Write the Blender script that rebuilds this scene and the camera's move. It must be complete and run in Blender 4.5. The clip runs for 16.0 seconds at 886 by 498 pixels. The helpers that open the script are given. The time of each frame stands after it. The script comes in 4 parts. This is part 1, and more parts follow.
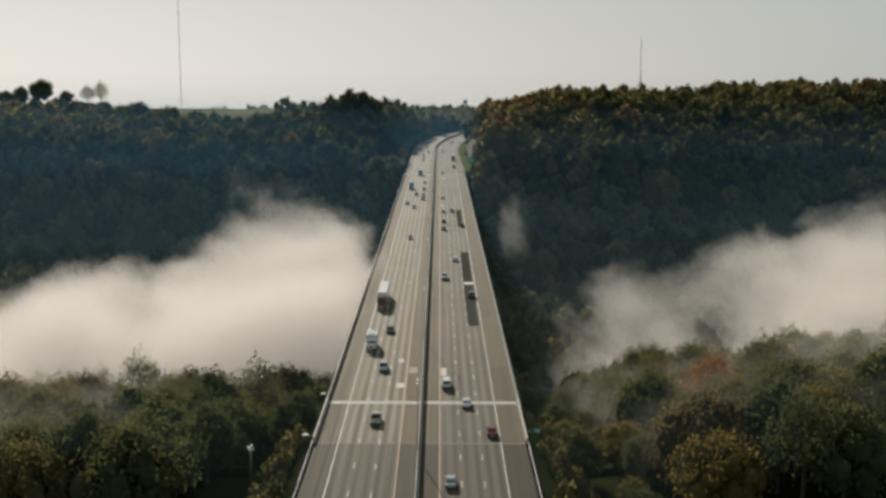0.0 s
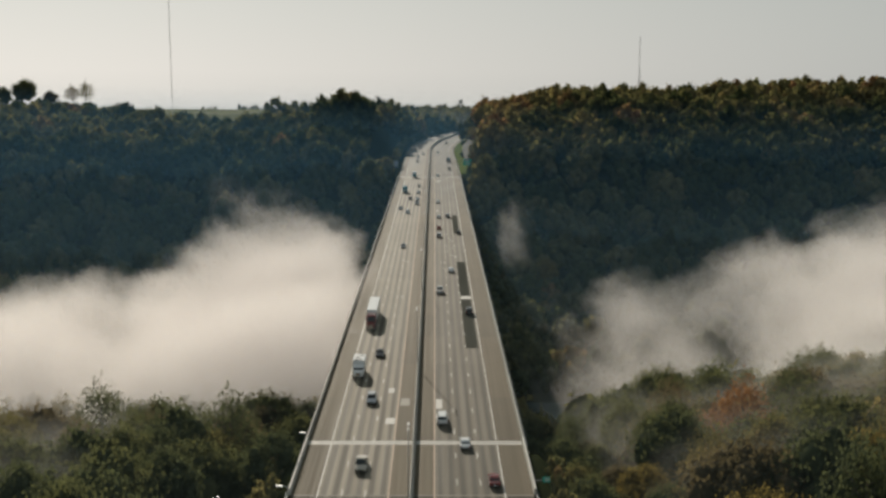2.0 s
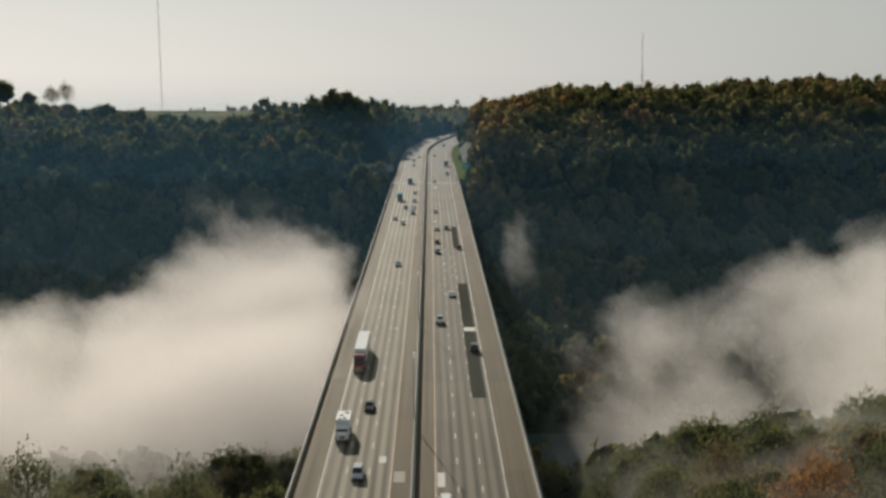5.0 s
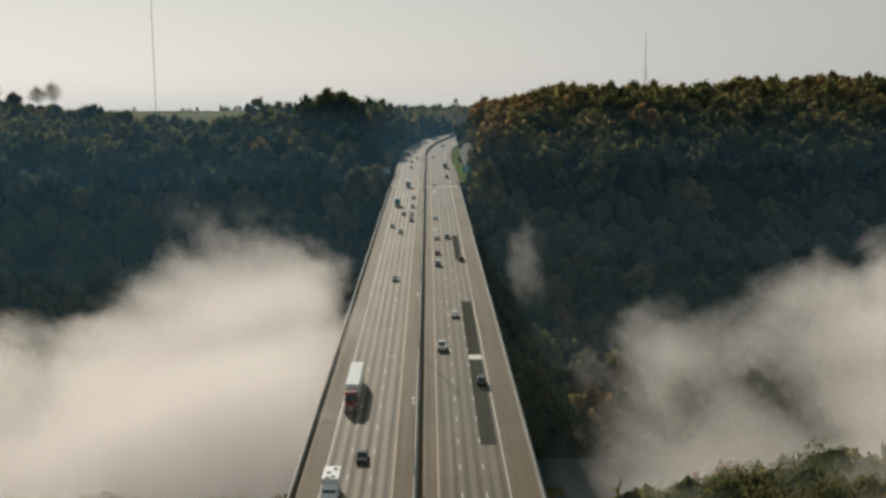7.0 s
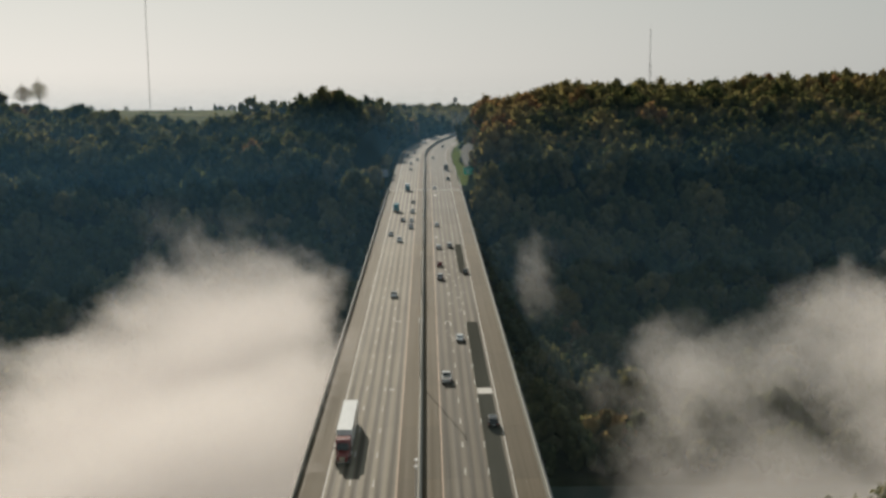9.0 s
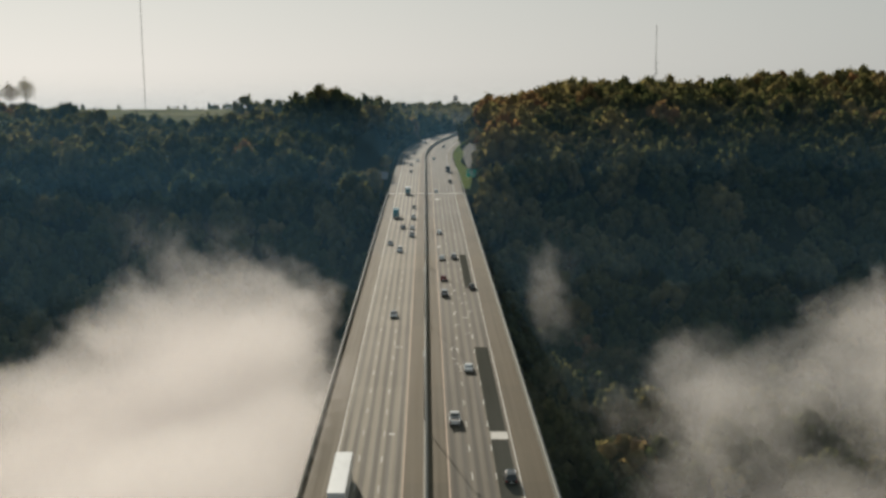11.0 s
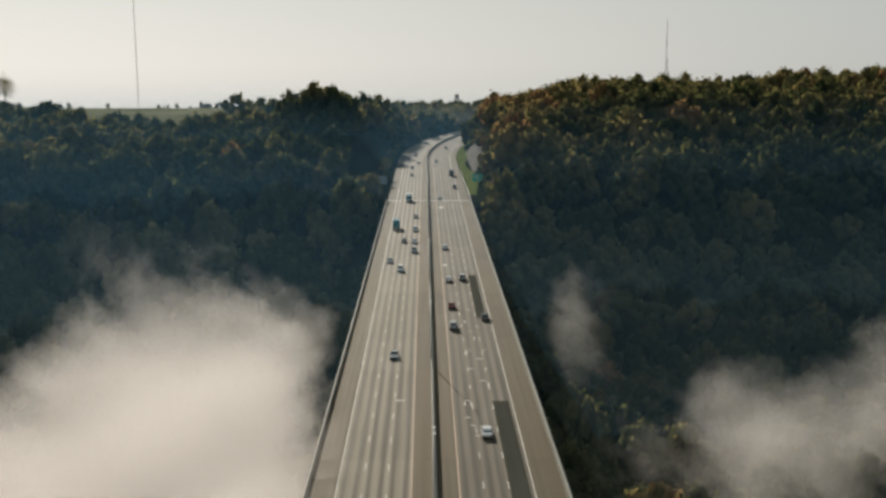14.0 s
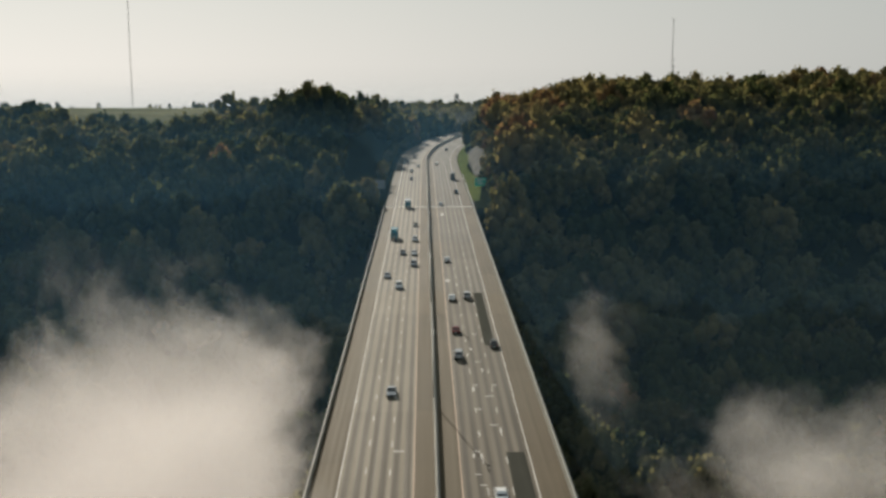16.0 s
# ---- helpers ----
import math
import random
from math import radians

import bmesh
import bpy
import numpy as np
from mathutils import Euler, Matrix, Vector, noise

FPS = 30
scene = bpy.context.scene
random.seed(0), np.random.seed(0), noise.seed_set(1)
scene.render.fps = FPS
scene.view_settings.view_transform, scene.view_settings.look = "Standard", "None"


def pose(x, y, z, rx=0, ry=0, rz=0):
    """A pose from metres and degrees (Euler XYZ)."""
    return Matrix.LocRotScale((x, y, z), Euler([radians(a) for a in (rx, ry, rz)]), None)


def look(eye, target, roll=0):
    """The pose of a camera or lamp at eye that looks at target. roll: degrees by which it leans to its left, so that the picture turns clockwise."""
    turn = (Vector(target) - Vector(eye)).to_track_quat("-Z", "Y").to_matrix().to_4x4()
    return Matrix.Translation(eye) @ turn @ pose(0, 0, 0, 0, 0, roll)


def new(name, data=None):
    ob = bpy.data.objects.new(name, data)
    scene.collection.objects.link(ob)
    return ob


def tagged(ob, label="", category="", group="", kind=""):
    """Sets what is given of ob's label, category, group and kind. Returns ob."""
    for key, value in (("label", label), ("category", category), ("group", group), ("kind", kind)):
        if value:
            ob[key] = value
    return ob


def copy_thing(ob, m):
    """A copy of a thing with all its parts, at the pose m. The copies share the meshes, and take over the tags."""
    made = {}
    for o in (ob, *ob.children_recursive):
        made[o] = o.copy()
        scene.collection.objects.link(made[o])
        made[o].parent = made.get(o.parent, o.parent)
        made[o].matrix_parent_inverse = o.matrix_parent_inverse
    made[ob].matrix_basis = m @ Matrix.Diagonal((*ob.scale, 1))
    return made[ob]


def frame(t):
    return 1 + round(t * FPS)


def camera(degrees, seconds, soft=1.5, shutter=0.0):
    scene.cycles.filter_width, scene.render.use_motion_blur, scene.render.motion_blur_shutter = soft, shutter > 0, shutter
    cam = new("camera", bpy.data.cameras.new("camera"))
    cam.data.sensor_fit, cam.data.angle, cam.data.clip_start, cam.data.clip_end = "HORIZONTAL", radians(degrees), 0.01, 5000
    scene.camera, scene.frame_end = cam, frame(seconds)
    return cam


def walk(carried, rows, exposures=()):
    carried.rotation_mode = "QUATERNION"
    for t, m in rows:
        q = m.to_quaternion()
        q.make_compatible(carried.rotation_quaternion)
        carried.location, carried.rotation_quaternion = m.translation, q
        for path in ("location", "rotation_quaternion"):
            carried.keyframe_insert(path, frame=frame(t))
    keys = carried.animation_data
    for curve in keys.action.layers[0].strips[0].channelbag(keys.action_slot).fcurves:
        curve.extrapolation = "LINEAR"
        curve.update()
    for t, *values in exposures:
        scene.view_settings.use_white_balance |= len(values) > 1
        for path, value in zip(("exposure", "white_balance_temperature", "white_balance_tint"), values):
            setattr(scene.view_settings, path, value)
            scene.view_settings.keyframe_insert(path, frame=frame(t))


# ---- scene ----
cam = camera(45.4, 16.0, soft=3.0)

# seconds, eye x y z, heading to the right, pitch, roll in degrees
PATH = [
    (0.0, 2.77, 0.00, 65.60, 0.221, -9.532, 0.332), (1.0, 2.92, 12.69, 65.15, 0.358, -9.542, 0.274),
    (2.0, 2.97, 25.60, 64.76, 0.470, -9.536, 0.215), (3.0, 2.85, 38.89, 64.47, 0.551, -9.521, 0.155),
    (4.0, 2.58, 52.57, 64.25, 0.619, -9.523, 0.096), (5.0, 2.28, 66.58, 64.09, 0.688, -9.542, 0.037),
    (6.0, 1.99, 80.79, 63.94, 0.755, -9.570, -0.021), (7.0, 1.63, 95.05, 63.74, 0.799, -9.599, -0.075),
    (8.0, 1.20, 109.26, 63.47, 0.831, -9.634, -0.122), (9.0, 0.78, 123.44, 63.17, 0.873, -9.682, -0.155),
    (10.0, 0.29, 137.64, 62.89, 0.903, -9.733, -0.172), (11.0, -0.28, 151.92, 62.64, 0.916, -9.780, -0.175),
    (12.0, -0.86, 166.28, 62.39, 0.934, -9.822, -0.168), (13.0, -1.37, 180.70, 62.08, 0.953, -9.856, -0.150),
    (14.0, -1.78, 195.13, 61.65, 0.949, -9.876, -0.115), (15.0, -2.11, 209.56, 61.18, 0.969, -9.881, -0.071),
    (16.0, -2.39, 223.99, 60.71, 1.027, -9.879, -0.025),
]


def heading(x, y, z, yaw, pitch, roll):
    a, p = radians(yaw), radians(pitch)
    way = Vector((math.sin(a) * math.cos(p), math.cos(a) * math.cos(p), math.sin(p)))
    return look((x, y, z), Vector((x, y, z)) + way * 100, roll)


walk(cam, [(t, heading(*row)) for t, *row in PATH], exposures=[(0.0, -0.07, 6350, 7), (9.0, -0.05, 6350, 7), (12.5, 0.0, 6350, 7), (16.0, 0.04, 6350, 7)])

# ---- light: low morning sun ahead and a little to the left, hazy sky ----
SUN_AZ, SUN_EL = 14.5, 22.5
sun_way = Vector((-math.sin(radians(SUN_AZ)) * math.cos(radians(SUN_EL)), math.cos(radians(SUN_AZ)) * math.cos(radians(SUN_EL)), math.sin(radians(SUN_EL))))
sun = new("sun", bpy.data.lights.new("sun", "SUN"))
sun.data.energy, sun.data.angle, sun.data.color = 5.0, radians(0.6), (1.0, 0.88, 0.73)
sun.matrix_world = look(sun_way * 500, (0, 0, 0))

world = bpy.data.worlds.new("morning_sky")
scene.world = world
world.use_nodes = True
wn = world.node_tree
wn.nodes.clear()
sky = wn.nodes.new("ShaderNodeTexSky")
sky.sky_type, sky.sun_disc = "NISHITA", False
sky.sun_elevation, sky.sun_rotation = radians(SUN_EL), radians(-SUN_AZ)
sky.altitude, sky.air_density, sky.dust_density, sky.ozone_density = 200, 1.4, 0.5, 1.5
soften = wn.nodes.new("ShaderNodeHueSaturation")
soften.inputs["Saturation"].default_value = 0.3
back = wn.nodes.new("ShaderNodeBackground")
back.inputs["Strength"].default_value = 0.0250
# the even grey-white of the hazy morning air on top of the clear sky
air = wn.nodes.new("ShaderNodeBackground")
air.inputs["Color"].default_value, air.inputs["Strength"].default_value = (0.162, 0.186, 0.194, 1), 1.0
both = wn.nodes.new("ShaderNodeAddShader")
wout = wn.nodes.new("ShaderNodeOutputWorld")
# the haze spreads the glow of the horizon higher up and wider
way = wn.nodes.new("ShaderNodeTexCoord")
flat = wn.nodes.new("ShaderNodeVectorMath")
flat.operation, flat.inputs[1].default_value = "MULTIPLY", (0.5, 1, 0.4)
unit = wn.nodes.new("ShaderNodeVectorMath")
unit.operation = "NORMALIZE"
wn.links.new(way.outputs["Generated"], flat.inputs[0])
wn.links.new(flat.outputs[0], unit.inputs[0])
wn.links.new(unit.outputs[0], sky.inputs[0])
wn.links.new(sky.outputs[0], soften.inputs["Color"])
wn.links.new(soften.outputs[0], back.inputs[0])
wn.links.new(back.outputs[0], both.inputs[0])
wn.links.new(air.outputs[0], both.inputs[1])
wn.links.new(both.outputs[0], wout.inputs[0])
scene.cycles.transparent_max_bounces = 48


# ---- materials ----
def shader(name):
    m = bpy.data.materials.new(name)
    m.use_nodes = True
    nt = m.node_tree
    nt.nodes.clear()
    return m, nt


def node(nt, kind, **values):
    n = nt.nodes.new(kind)
    for key, value in values.items():
        if key in n.inputs:
            n.inputs[key].default_value = value
    return n


def calc(nt, op, a, b=None, c=None):
    n = nt.nodes.new("ShaderNodeMath")
    n.operation = op
    for i, value in enumerate((a, b, c)):
        if value is None:
            continue
        if isinstance(value, (int, float)):
            n.inputs[i].default_value = value
        else:
            nt.links.new(value, n.inputs[i])
    return n.outputs[0]


def place(nt, scale=(1, 1, 1)):
    g = nt.nodes.new("ShaderNodeNewGeometry")
    m = nt.nodes.new("ShaderNodeVectorMath")
    m.operation = "MULTIPLY"
    m.inputs[1].default_value = scale
    nt.links.new(g.outputs["Position"], m.inputs[0])
    return m.outputs[0]


def grain(nt, at, scale, detail=4.0, rough=0.55, warp=0.0):
    n = node(nt, "ShaderNodeTexNoise", Scale=scale, Detail=detail, Roughness=rough, Distortion=warp)
    nt.links.new(at, n.inputs["Vector"])
    return n.outputs["Fac"]


def ramp(nt, fac, stops):
    r = nt.nodes.new("ShaderNodeValToRGB")
    while len(r.color_ramp.elements) < len(stops):
        r.color_ramp.elements.new(0.5)
    for e, (p, c) in zip(r.color_ramp.elements, stops):
        e.position, e.color = p, (*c, 1)
    nt.links.new(fac, r.inputs[0])
    return r.outputs[0]


def blend(nt, fac, a, b, how="MIX"):
    n = nt.nodes.new("ShaderNodeMix")
    n.data_type, n.blend_type = "RGBA", how
    for i, value in ((0, fac), (6, a), (7, b)):
        if isinstance(value, (int, float)):
            n.inputs[i].default_value = value
        elif isinstance(value, tuple):
            n.inputs[i].default_value = (*value, 1)
        else:
            nt.links.new(value, n.inputs[i])
    return n.outputs[2]


def finish(nt, colour, rough=0.8, metal=0.0, bump=None, depth=0.02, spec=0.5):
    b = node(nt, "ShaderNodeBsdfPrincipled", Metallic=metal)
    b.inputs["Specular IOR Level"].default_value = spec
    if isinstance(colour, tuple):
        b.inputs["Base Color"].default_value = (*colour, 1)
    else:
        nt.links.new(colour, b.inputs["Base Color"])
    if isinstance(rough, float):
        b.inputs["Roughness"].default_value = rough
    else:
        nt.links.new(rough, b.inputs["Roughness"])
    if bump is not None:
        u = node(nt, "ShaderNodeBump", Strength=0.6, Distance=depth)
        nt.links.new(bump, u.inputs["Height"])
        nt.links.new(u.outputs[0], b.inputs["Normal"])
    o = nt.nodes.new("ShaderNodeOutputMaterial")
    nt.links.new(b.outputs[0], o.inputs[0])


def surface(name, dark, light, scale=1.5, rough=0.75, metal=0.0, vary=0.0, depth=0.01, spec=0.5, second=0.12):
    """A worn plain surface: grain at two scales, and a shift from object to object."""
    m, nt = shader(name)
    at = place(nt)
    fac = calc(nt, "ADD", calc(nt, "MULTIPLY", grain(nt, at, scale), 0.55), calc(nt, "MULTIPLY", grain(nt, at, scale * second), 0.45))
    if vary:
        info = nt.nodes.new("ShaderNodeObjectInfo")
        fac = calc(nt, "ADD", fac, calc(nt, "MULTIPLY", calc(nt, "SUBTRACT", info.outputs["Random"], 0.5), vary))
    finish(nt, ramp(nt, fac, [(0.3, dark), (0.7, light)]), rough, metal, grain(nt, at, scale * 4), depth, spec)
    return m


def paving(name, dark, light, tracks=0.0, lane_x=0.0, vary=0.25, rough=0.76, spec=0.20):
    """Road surface seen along its length: streaks of wear along the lanes, stains, tone by slab."""
    m, nt = shader(name)
    at = place(nt)
    fine = grain(nt, at, 2.6, 5.0, 0.6)
    streak = grain(nt, place(nt, (1.6, 0.012, 1)), 1.0, 4.0, 0.6)
    stain = grain(nt, place(nt, (0.10, 0.035, 1)), 1.0, 4.0, 0.6)
    fac = calc(nt, "ADD", calc(nt, "MULTIPLY", fine, 0.22), calc(nt, "ADD", calc(nt, "MULTIPLY", streak, 0.42), calc(nt, "MULTIPLY", stain, 0.36)))
    info = nt.nodes.new("ShaderNodeObjectInfo")
    fac = calc(nt, "ADD", fac, calc(nt, "MULTIPLY", calc(nt, "SUBTRACT", info.outputs["Random"], 0.5), vary))
    if tracks:
        sep = nt.nodes.new("ShaderNodeSeparateXYZ")
        nt.links.new(place(nt), sep.inputs[0])
        wave = calc(nt, "COSINE", calc(nt, "MULTIPLY", calc(nt, "SUBTRACT", sep.outputs[0], lane_x), 4 * math.pi / 3.66))
        worn = calc(nt, "MULTIPLY", wave, calc(nt, "MULTIPLY", calc(nt, "ADD", grain(nt, place(nt, (0.25, 0.006, 1)), 1.0, 3.0), 0.15), tracks))
        fac = calc(nt, "ADD", fac, worn)
    colour = ramp(nt, fac, [(0.2, dark), (0.8, light)])
    gloss = calc(nt, "SUBTRACT", rough + 0.14, calc(nt, "MULTIPLY", streak, 0.28))
    finish(nt, colour, gloss, 0.0, fine, 0.01, spec)
    return m


def leafy(name, stops, tint=False, glow=0.45, lift=2.4):
    """Foliage: light passes through; tone by tree (tint) and by leaf clump."""
    m, nt = shader(name)
    at = place(nt)
    fac = calc(nt, "MULTIPLY", grain(nt, at, 0.7, 4.0), 0.58)
    geo = nt.nodes.new("ShaderNodeNewGeometry")
    fac = calc(nt, "ADD", fac, calc(nt, "MULTIPLY", geo.outputs["Random Per Island"], 0.24))
    if tint:
        a = nt.nodes.new("ShaderNodeAttribute")
        a.attribute_name = "tint"
        fac = calc(nt, "ADD", calc(nt, "MULTIPLY", fac, 0.45), calc(nt, "MULTIPLY", a.outputs["Fac"], 0.8))
    colour = ramp(nt, fac, [(p, tuple(lift * k for k in c)) for p, c in stops])
    d = node(nt, "ShaderNodeBsdfDiffuse", Roughness=0.6)
    t = nt.nodes.new("ShaderNodeBsdfTranslucent")
    warm = blend(nt, 1.0, colour, (1.2, 1.13, 0.82), "MULTIPLY")
    nt.links.new(colour, d.inputs[0])
    nt.links.new(warm, t.inputs[0])
    mix = nt.nodes.new("ShaderNodeMixShader")
    mix.inputs[0].default_value = glow
    nt.links.new(d.outputs[0], mix.inputs[1])
    nt.links.new(t.outputs[0], mix.inputs[2])
    o = nt.nodes.new("ShaderNodeOutputMaterial")
    nt.links.new(mix.outputs[0], o.inputs[0])
    return m


def mist(name, size, gain, cut, thick, colour=(0.92, 0.92, 0.92), relief=0.0):
    """Drifting mist: droplets that scatter light both ways, torn into billows."""
    m, nt = shader(name)
    at = place(nt, (1.0, 0.8, 1.35))
    billow = grain(nt, at, size, 6.0, 0.57, 0.3)
    a = nt.nodes.new("ShaderNodeAttribute")
    a.attribute_name = "fogginess"
    f = calc(nt, "ADD", a.outputs["Fac"], calc(nt, "MULTIPLY", calc(nt, "SUBTRACT", billow, 0.5), gain))
    f = calc(nt, "SUBTRACT", f, cut)
    f = calc(nt, "MINIMUM", calc(nt, "MAXIMUM", f, 0.0), 1.0)
    f = calc(nt, "MULTIPLY", calc(nt, "MULTIPLY", f, calc(nt, "SUBTRACT", 2.0, f)), thick)
    f = calc(nt, "MULTIPLY", f, calc(nt, "MINIMUM", calc(nt, "MULTIPLY", a.outputs["Fac"], 8.0), 1.0))
    d = node(nt, "ShaderNodeBsdfDiffuse", Color=(*colour, 1))
    t = node(nt, "ShaderNodeBsdfTranslucent", Color=(*colour, 1))
    if relief:
        u = node(nt, "ShaderNodeBump", Strength=0.9, Distance=relief)
        nt.links.new(grain(nt, at, size * 0.8, 1.5, 0.45), u.inputs["Height"])
        nt.links.new(u.outputs[0], d.inputs["Normal"])
        nt.links.new(u.outputs[0], t.inputs["Normal"])
    both = nt.nodes.new("ShaderNodeMixShader")
    both.inputs[0].default_value = 0.5
    nt.links.new(d.outputs[0], both.inputs[1])
    nt.links.new(t.outputs[0], both.inputs[2])
    clear = nt.nodes.new("ShaderNodeBsdfTransparent")
    mix = nt.nodes.new("ShaderNodeMixShader")
    nt.links.new(f, mix.inputs[0])
    nt.links.new(clear.outputs[0], mix.inputs[1])
    nt.links.new(both.outputs[0], mix.inputs[2])
    o = nt.nodes.new("ShaderNodeOutputMaterial")
    nt.links.new(mix.outputs[0], o.inputs[0])
    return m


# left lanes get a paler copy, with the sun's glint put into its colour
LANE_LEFT = paving("worn_sheen_lane_concrete", (0.054, 0.043, 0.027), (0.205, 0.177, 0.130), 0.62, -15.09)
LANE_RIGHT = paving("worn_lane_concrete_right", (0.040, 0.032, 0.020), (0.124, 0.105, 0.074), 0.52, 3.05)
SHOULDER = paving("shoulder_concrete", (0.056, 0.042, 0.022), (0.120, 0.092, 0.053), vary=0.2, spec=0.14)
ASPHALT = paving("old_asphalt", (0.043, 0.036, 0.025), (0.108, 0.093, 0.068), 0.46, 3.05, spec=0.12)
ASPHALT_EDGE = paving("shoulder_asphalt", (0.034, 0.027, 0.017), (0.070, 0.056, 0.037), spec=0.1)
PATCH = paving("patch_asphalt", (0.048, 0.048, 0.040), (0.098, 0.096, 0.082), vary=0.1, rough=0.95, spec=0.0)
PALE_PATCH = surface("new_concrete", (0.38, 0.36, 0.33), (0.52, 0.50, 0.46), vary=0.2)
DULL_PATCH = surface("dull_concrete", (0.15, 0.135, 0.105), (0.22, 0.20, 0.16), vary=0.2)
CONCRETE = surface("barrier_concrete", (0.32, 0.31, 0.28), (0.47, 0.45, 0.40), 0.8, vary=0.2)
PARAPET = surface("parapet_concrete", (0.17, 0.165, 0.14), (0.27, 0.26, 0.22), 0.8, vary=0.2)
PIER = surface("pier_concrete", (0.22, 0.21, 0.19), (0.36, 0.34, 0.31), 0.4)
JOINT = surface("joint_concrete", (0.36, 0.34, 0.30), (0.54, 0.52, 0.47), 1.0)
RUBBER_JOINT = surface("joint_seal", (0.03, 0.03, 0.03), (0.06, 0.06, 0.06))
WHITE_LINE = surface("white_road_paint", (0.48, 0.46, 0.42), (0.70, 0.68, 0.63), 1.2, vary=0.3)
YELLOW_LINE = surface("yellow_road_paint", (0.36, 0.25, 0.17), (0.50, 0.36, 0.26), 1.2)
STEEL = surface("galvanised_steel", (0.30, 0.31, 0.32), (0.50, 0.51, 0.52), 2.0, 0.45, 0.8)
GIRDER = surface("girder_paint", (0.10, 0.13, 0.13), (0.17, 0.20, 0.20), 0.5, 0.5)
SIGN_GREEN = surface("green_sign_sheet", (0.01, 0.46, 0.34), (0.02, 0.58, 0.44), 0.8, 0.4)
SIGN_WHITE = surface("white_sign_paint", (0.7, 0.7, 0.7), (0.8, 0.8, 0.8), 1.0, 0.5)
SIGN_BACK = surface("sign_aluminium", (0.30, 0.33, 0.36), (0.42, 0.45, 0.48), 0.8, 0.5, 0.4)
LAMP_HEAD = surface("lamp_housing", (0.55, 0.55, 0.53), (0.72, 0.72, 0.70), 1.0, 0.4)
SCREEN = surface("glare_screen", (0.030, 0.045, 0.045), (0.06, 0.08, 0.08), 1.0, 0.6)
MAST = surface("mast_steel", (0.34, 0.32, 0.30), (0.46, 0.44, 0.42), 0.3, 0.6)
BARK = surface("bark", (0.045, 0.036, 0.028), (0.12, 0.10, 0.08), 1.2, 0.9, depth=0.05, spec=0.1)
ROCK = surface("cut_rock", (0.022, 0.023, 0.018), (0.078, 0.074, 0.060), 0.35, 0.9, depth=0.3, spec=0.1)
GRASS = surface("mown_grass", (0.08, 0.098, 0.032), (0.145, 0.168, 0.06), 0.4, 0.95, depth=0.1, spec=0.0)
WATER, _nt = shader("river_water")
finish(_nt, (0.02, 0.035, 0.03), 0.7, 0.0, grain(_nt, place(_nt), 0.4), 0.05, 0.08)
TYRE = surface("tyre_rubber", (0.012, 0.012, 0.012), (0.03, 0.03, 0.03), 6.0, 0.85)
RIM = surface("wheel_alloy", (0.35, 0.35, 0.36), (0.55, 0.55, 0.56), 6.0, 0.35, 0.9)
GLASS = surface("dark_car_glass", (0.008, 0.011, 0.013), (0.016, 0.02, 0.022), 2.0, 0.06)
CHROME = surface("chrome", (0.55, 0.55, 0.56), (0.7, 0.7, 0.7), 3.0, 0.15, 1.0)
HEADLAMP = surface("headlamp_lens", (0.6, 0.6, 0.58), (0.8, 0.8, 0.78), 6.0, 0.1)
TAILLAMP = surface("red_lamp_lens", (0.25, 0.01, 0.01), (0.4, 0.02, 0.015), 6.0, 0.15)
BLACK_TRIM = surface("black_trim", (0.012, 0.012, 0.013), (0.03, 0.03, 0.03), 4.0, 0.55)


def paint(name, c):
    return surface(name, tuple(0.8 * k for k in c), c, 1.5, 0.2, 0.0, spec=0.75)


PAINTS = {
    "white": paint("white_car_paint", (0.78, 0.78, 0.76)), "silver": paint("silver_car_paint", (0.42, 0.43, 0.44)),
    "black": paint("black_car_paint", (0.018, 0.018, 0.02)), "grey": paint("grey_car_paint", (0.13, 0.135, 0.14)),
    "dark red": paint("dark_red_car_paint", (0.17, 0.018, 0.015)), "dark blue": paint("blue_car_paint", (0.02, 0.035, 0.08)),
    "teal": paint("teal_truck_paint", (0.04, 0.20, 0.24)), "beige": paint("beige_car_paint", (0.38, 0.34, 0.27)),
}
LEAVES = {
    "dark green": leafy("dark_green_leaves", [(0.1, (0.020, 0.024, 0.014)), (0.5, (0.036, 0.042, 0.024)), (0.9, (0.062, 0.069, 0.040))]),
    "green": leafy("green_leaves", [(0.1, (0.024, 0.027, 0.014)), (0.5, (0.046, 0.050, 0.026)), (0.9, (0.078, 0.082, 0.044))]),
    "olive": leafy("olive_leaves", [(0.1, (0.030, 0.028, 0.014)), (0.5, (0.060, 0.055, 0.026)), (0.9, (0.10, 0.090, 0.045))]),
    "yellow": leafy("yellow_leaves", [(0.1, (0.042, 0.034, 0.014)), (0.5, (0.086, 0.068, 0.026)), (0.9, (0.135, 0.108, 0.045))]),
    "rust": leafy("rust_leaves", [(0.1, (0.045, 0.024, 0.014)), (0.5, (0.095, 0.050, 0.026)), (0.9, (0.145, 0.085, 0.046))]),
    "brown": leafy("brown_leaves", [(0.1, (0.028, 0.023, 0.015)), (0.5, (0.054, 0.045, 0.029)), (0.9, (0.088, 0.075, 0.049))]),
}
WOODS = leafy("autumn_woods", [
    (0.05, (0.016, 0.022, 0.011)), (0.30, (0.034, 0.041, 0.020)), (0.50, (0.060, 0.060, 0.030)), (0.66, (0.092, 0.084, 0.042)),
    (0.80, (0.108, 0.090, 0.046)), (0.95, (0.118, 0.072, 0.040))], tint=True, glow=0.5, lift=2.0)
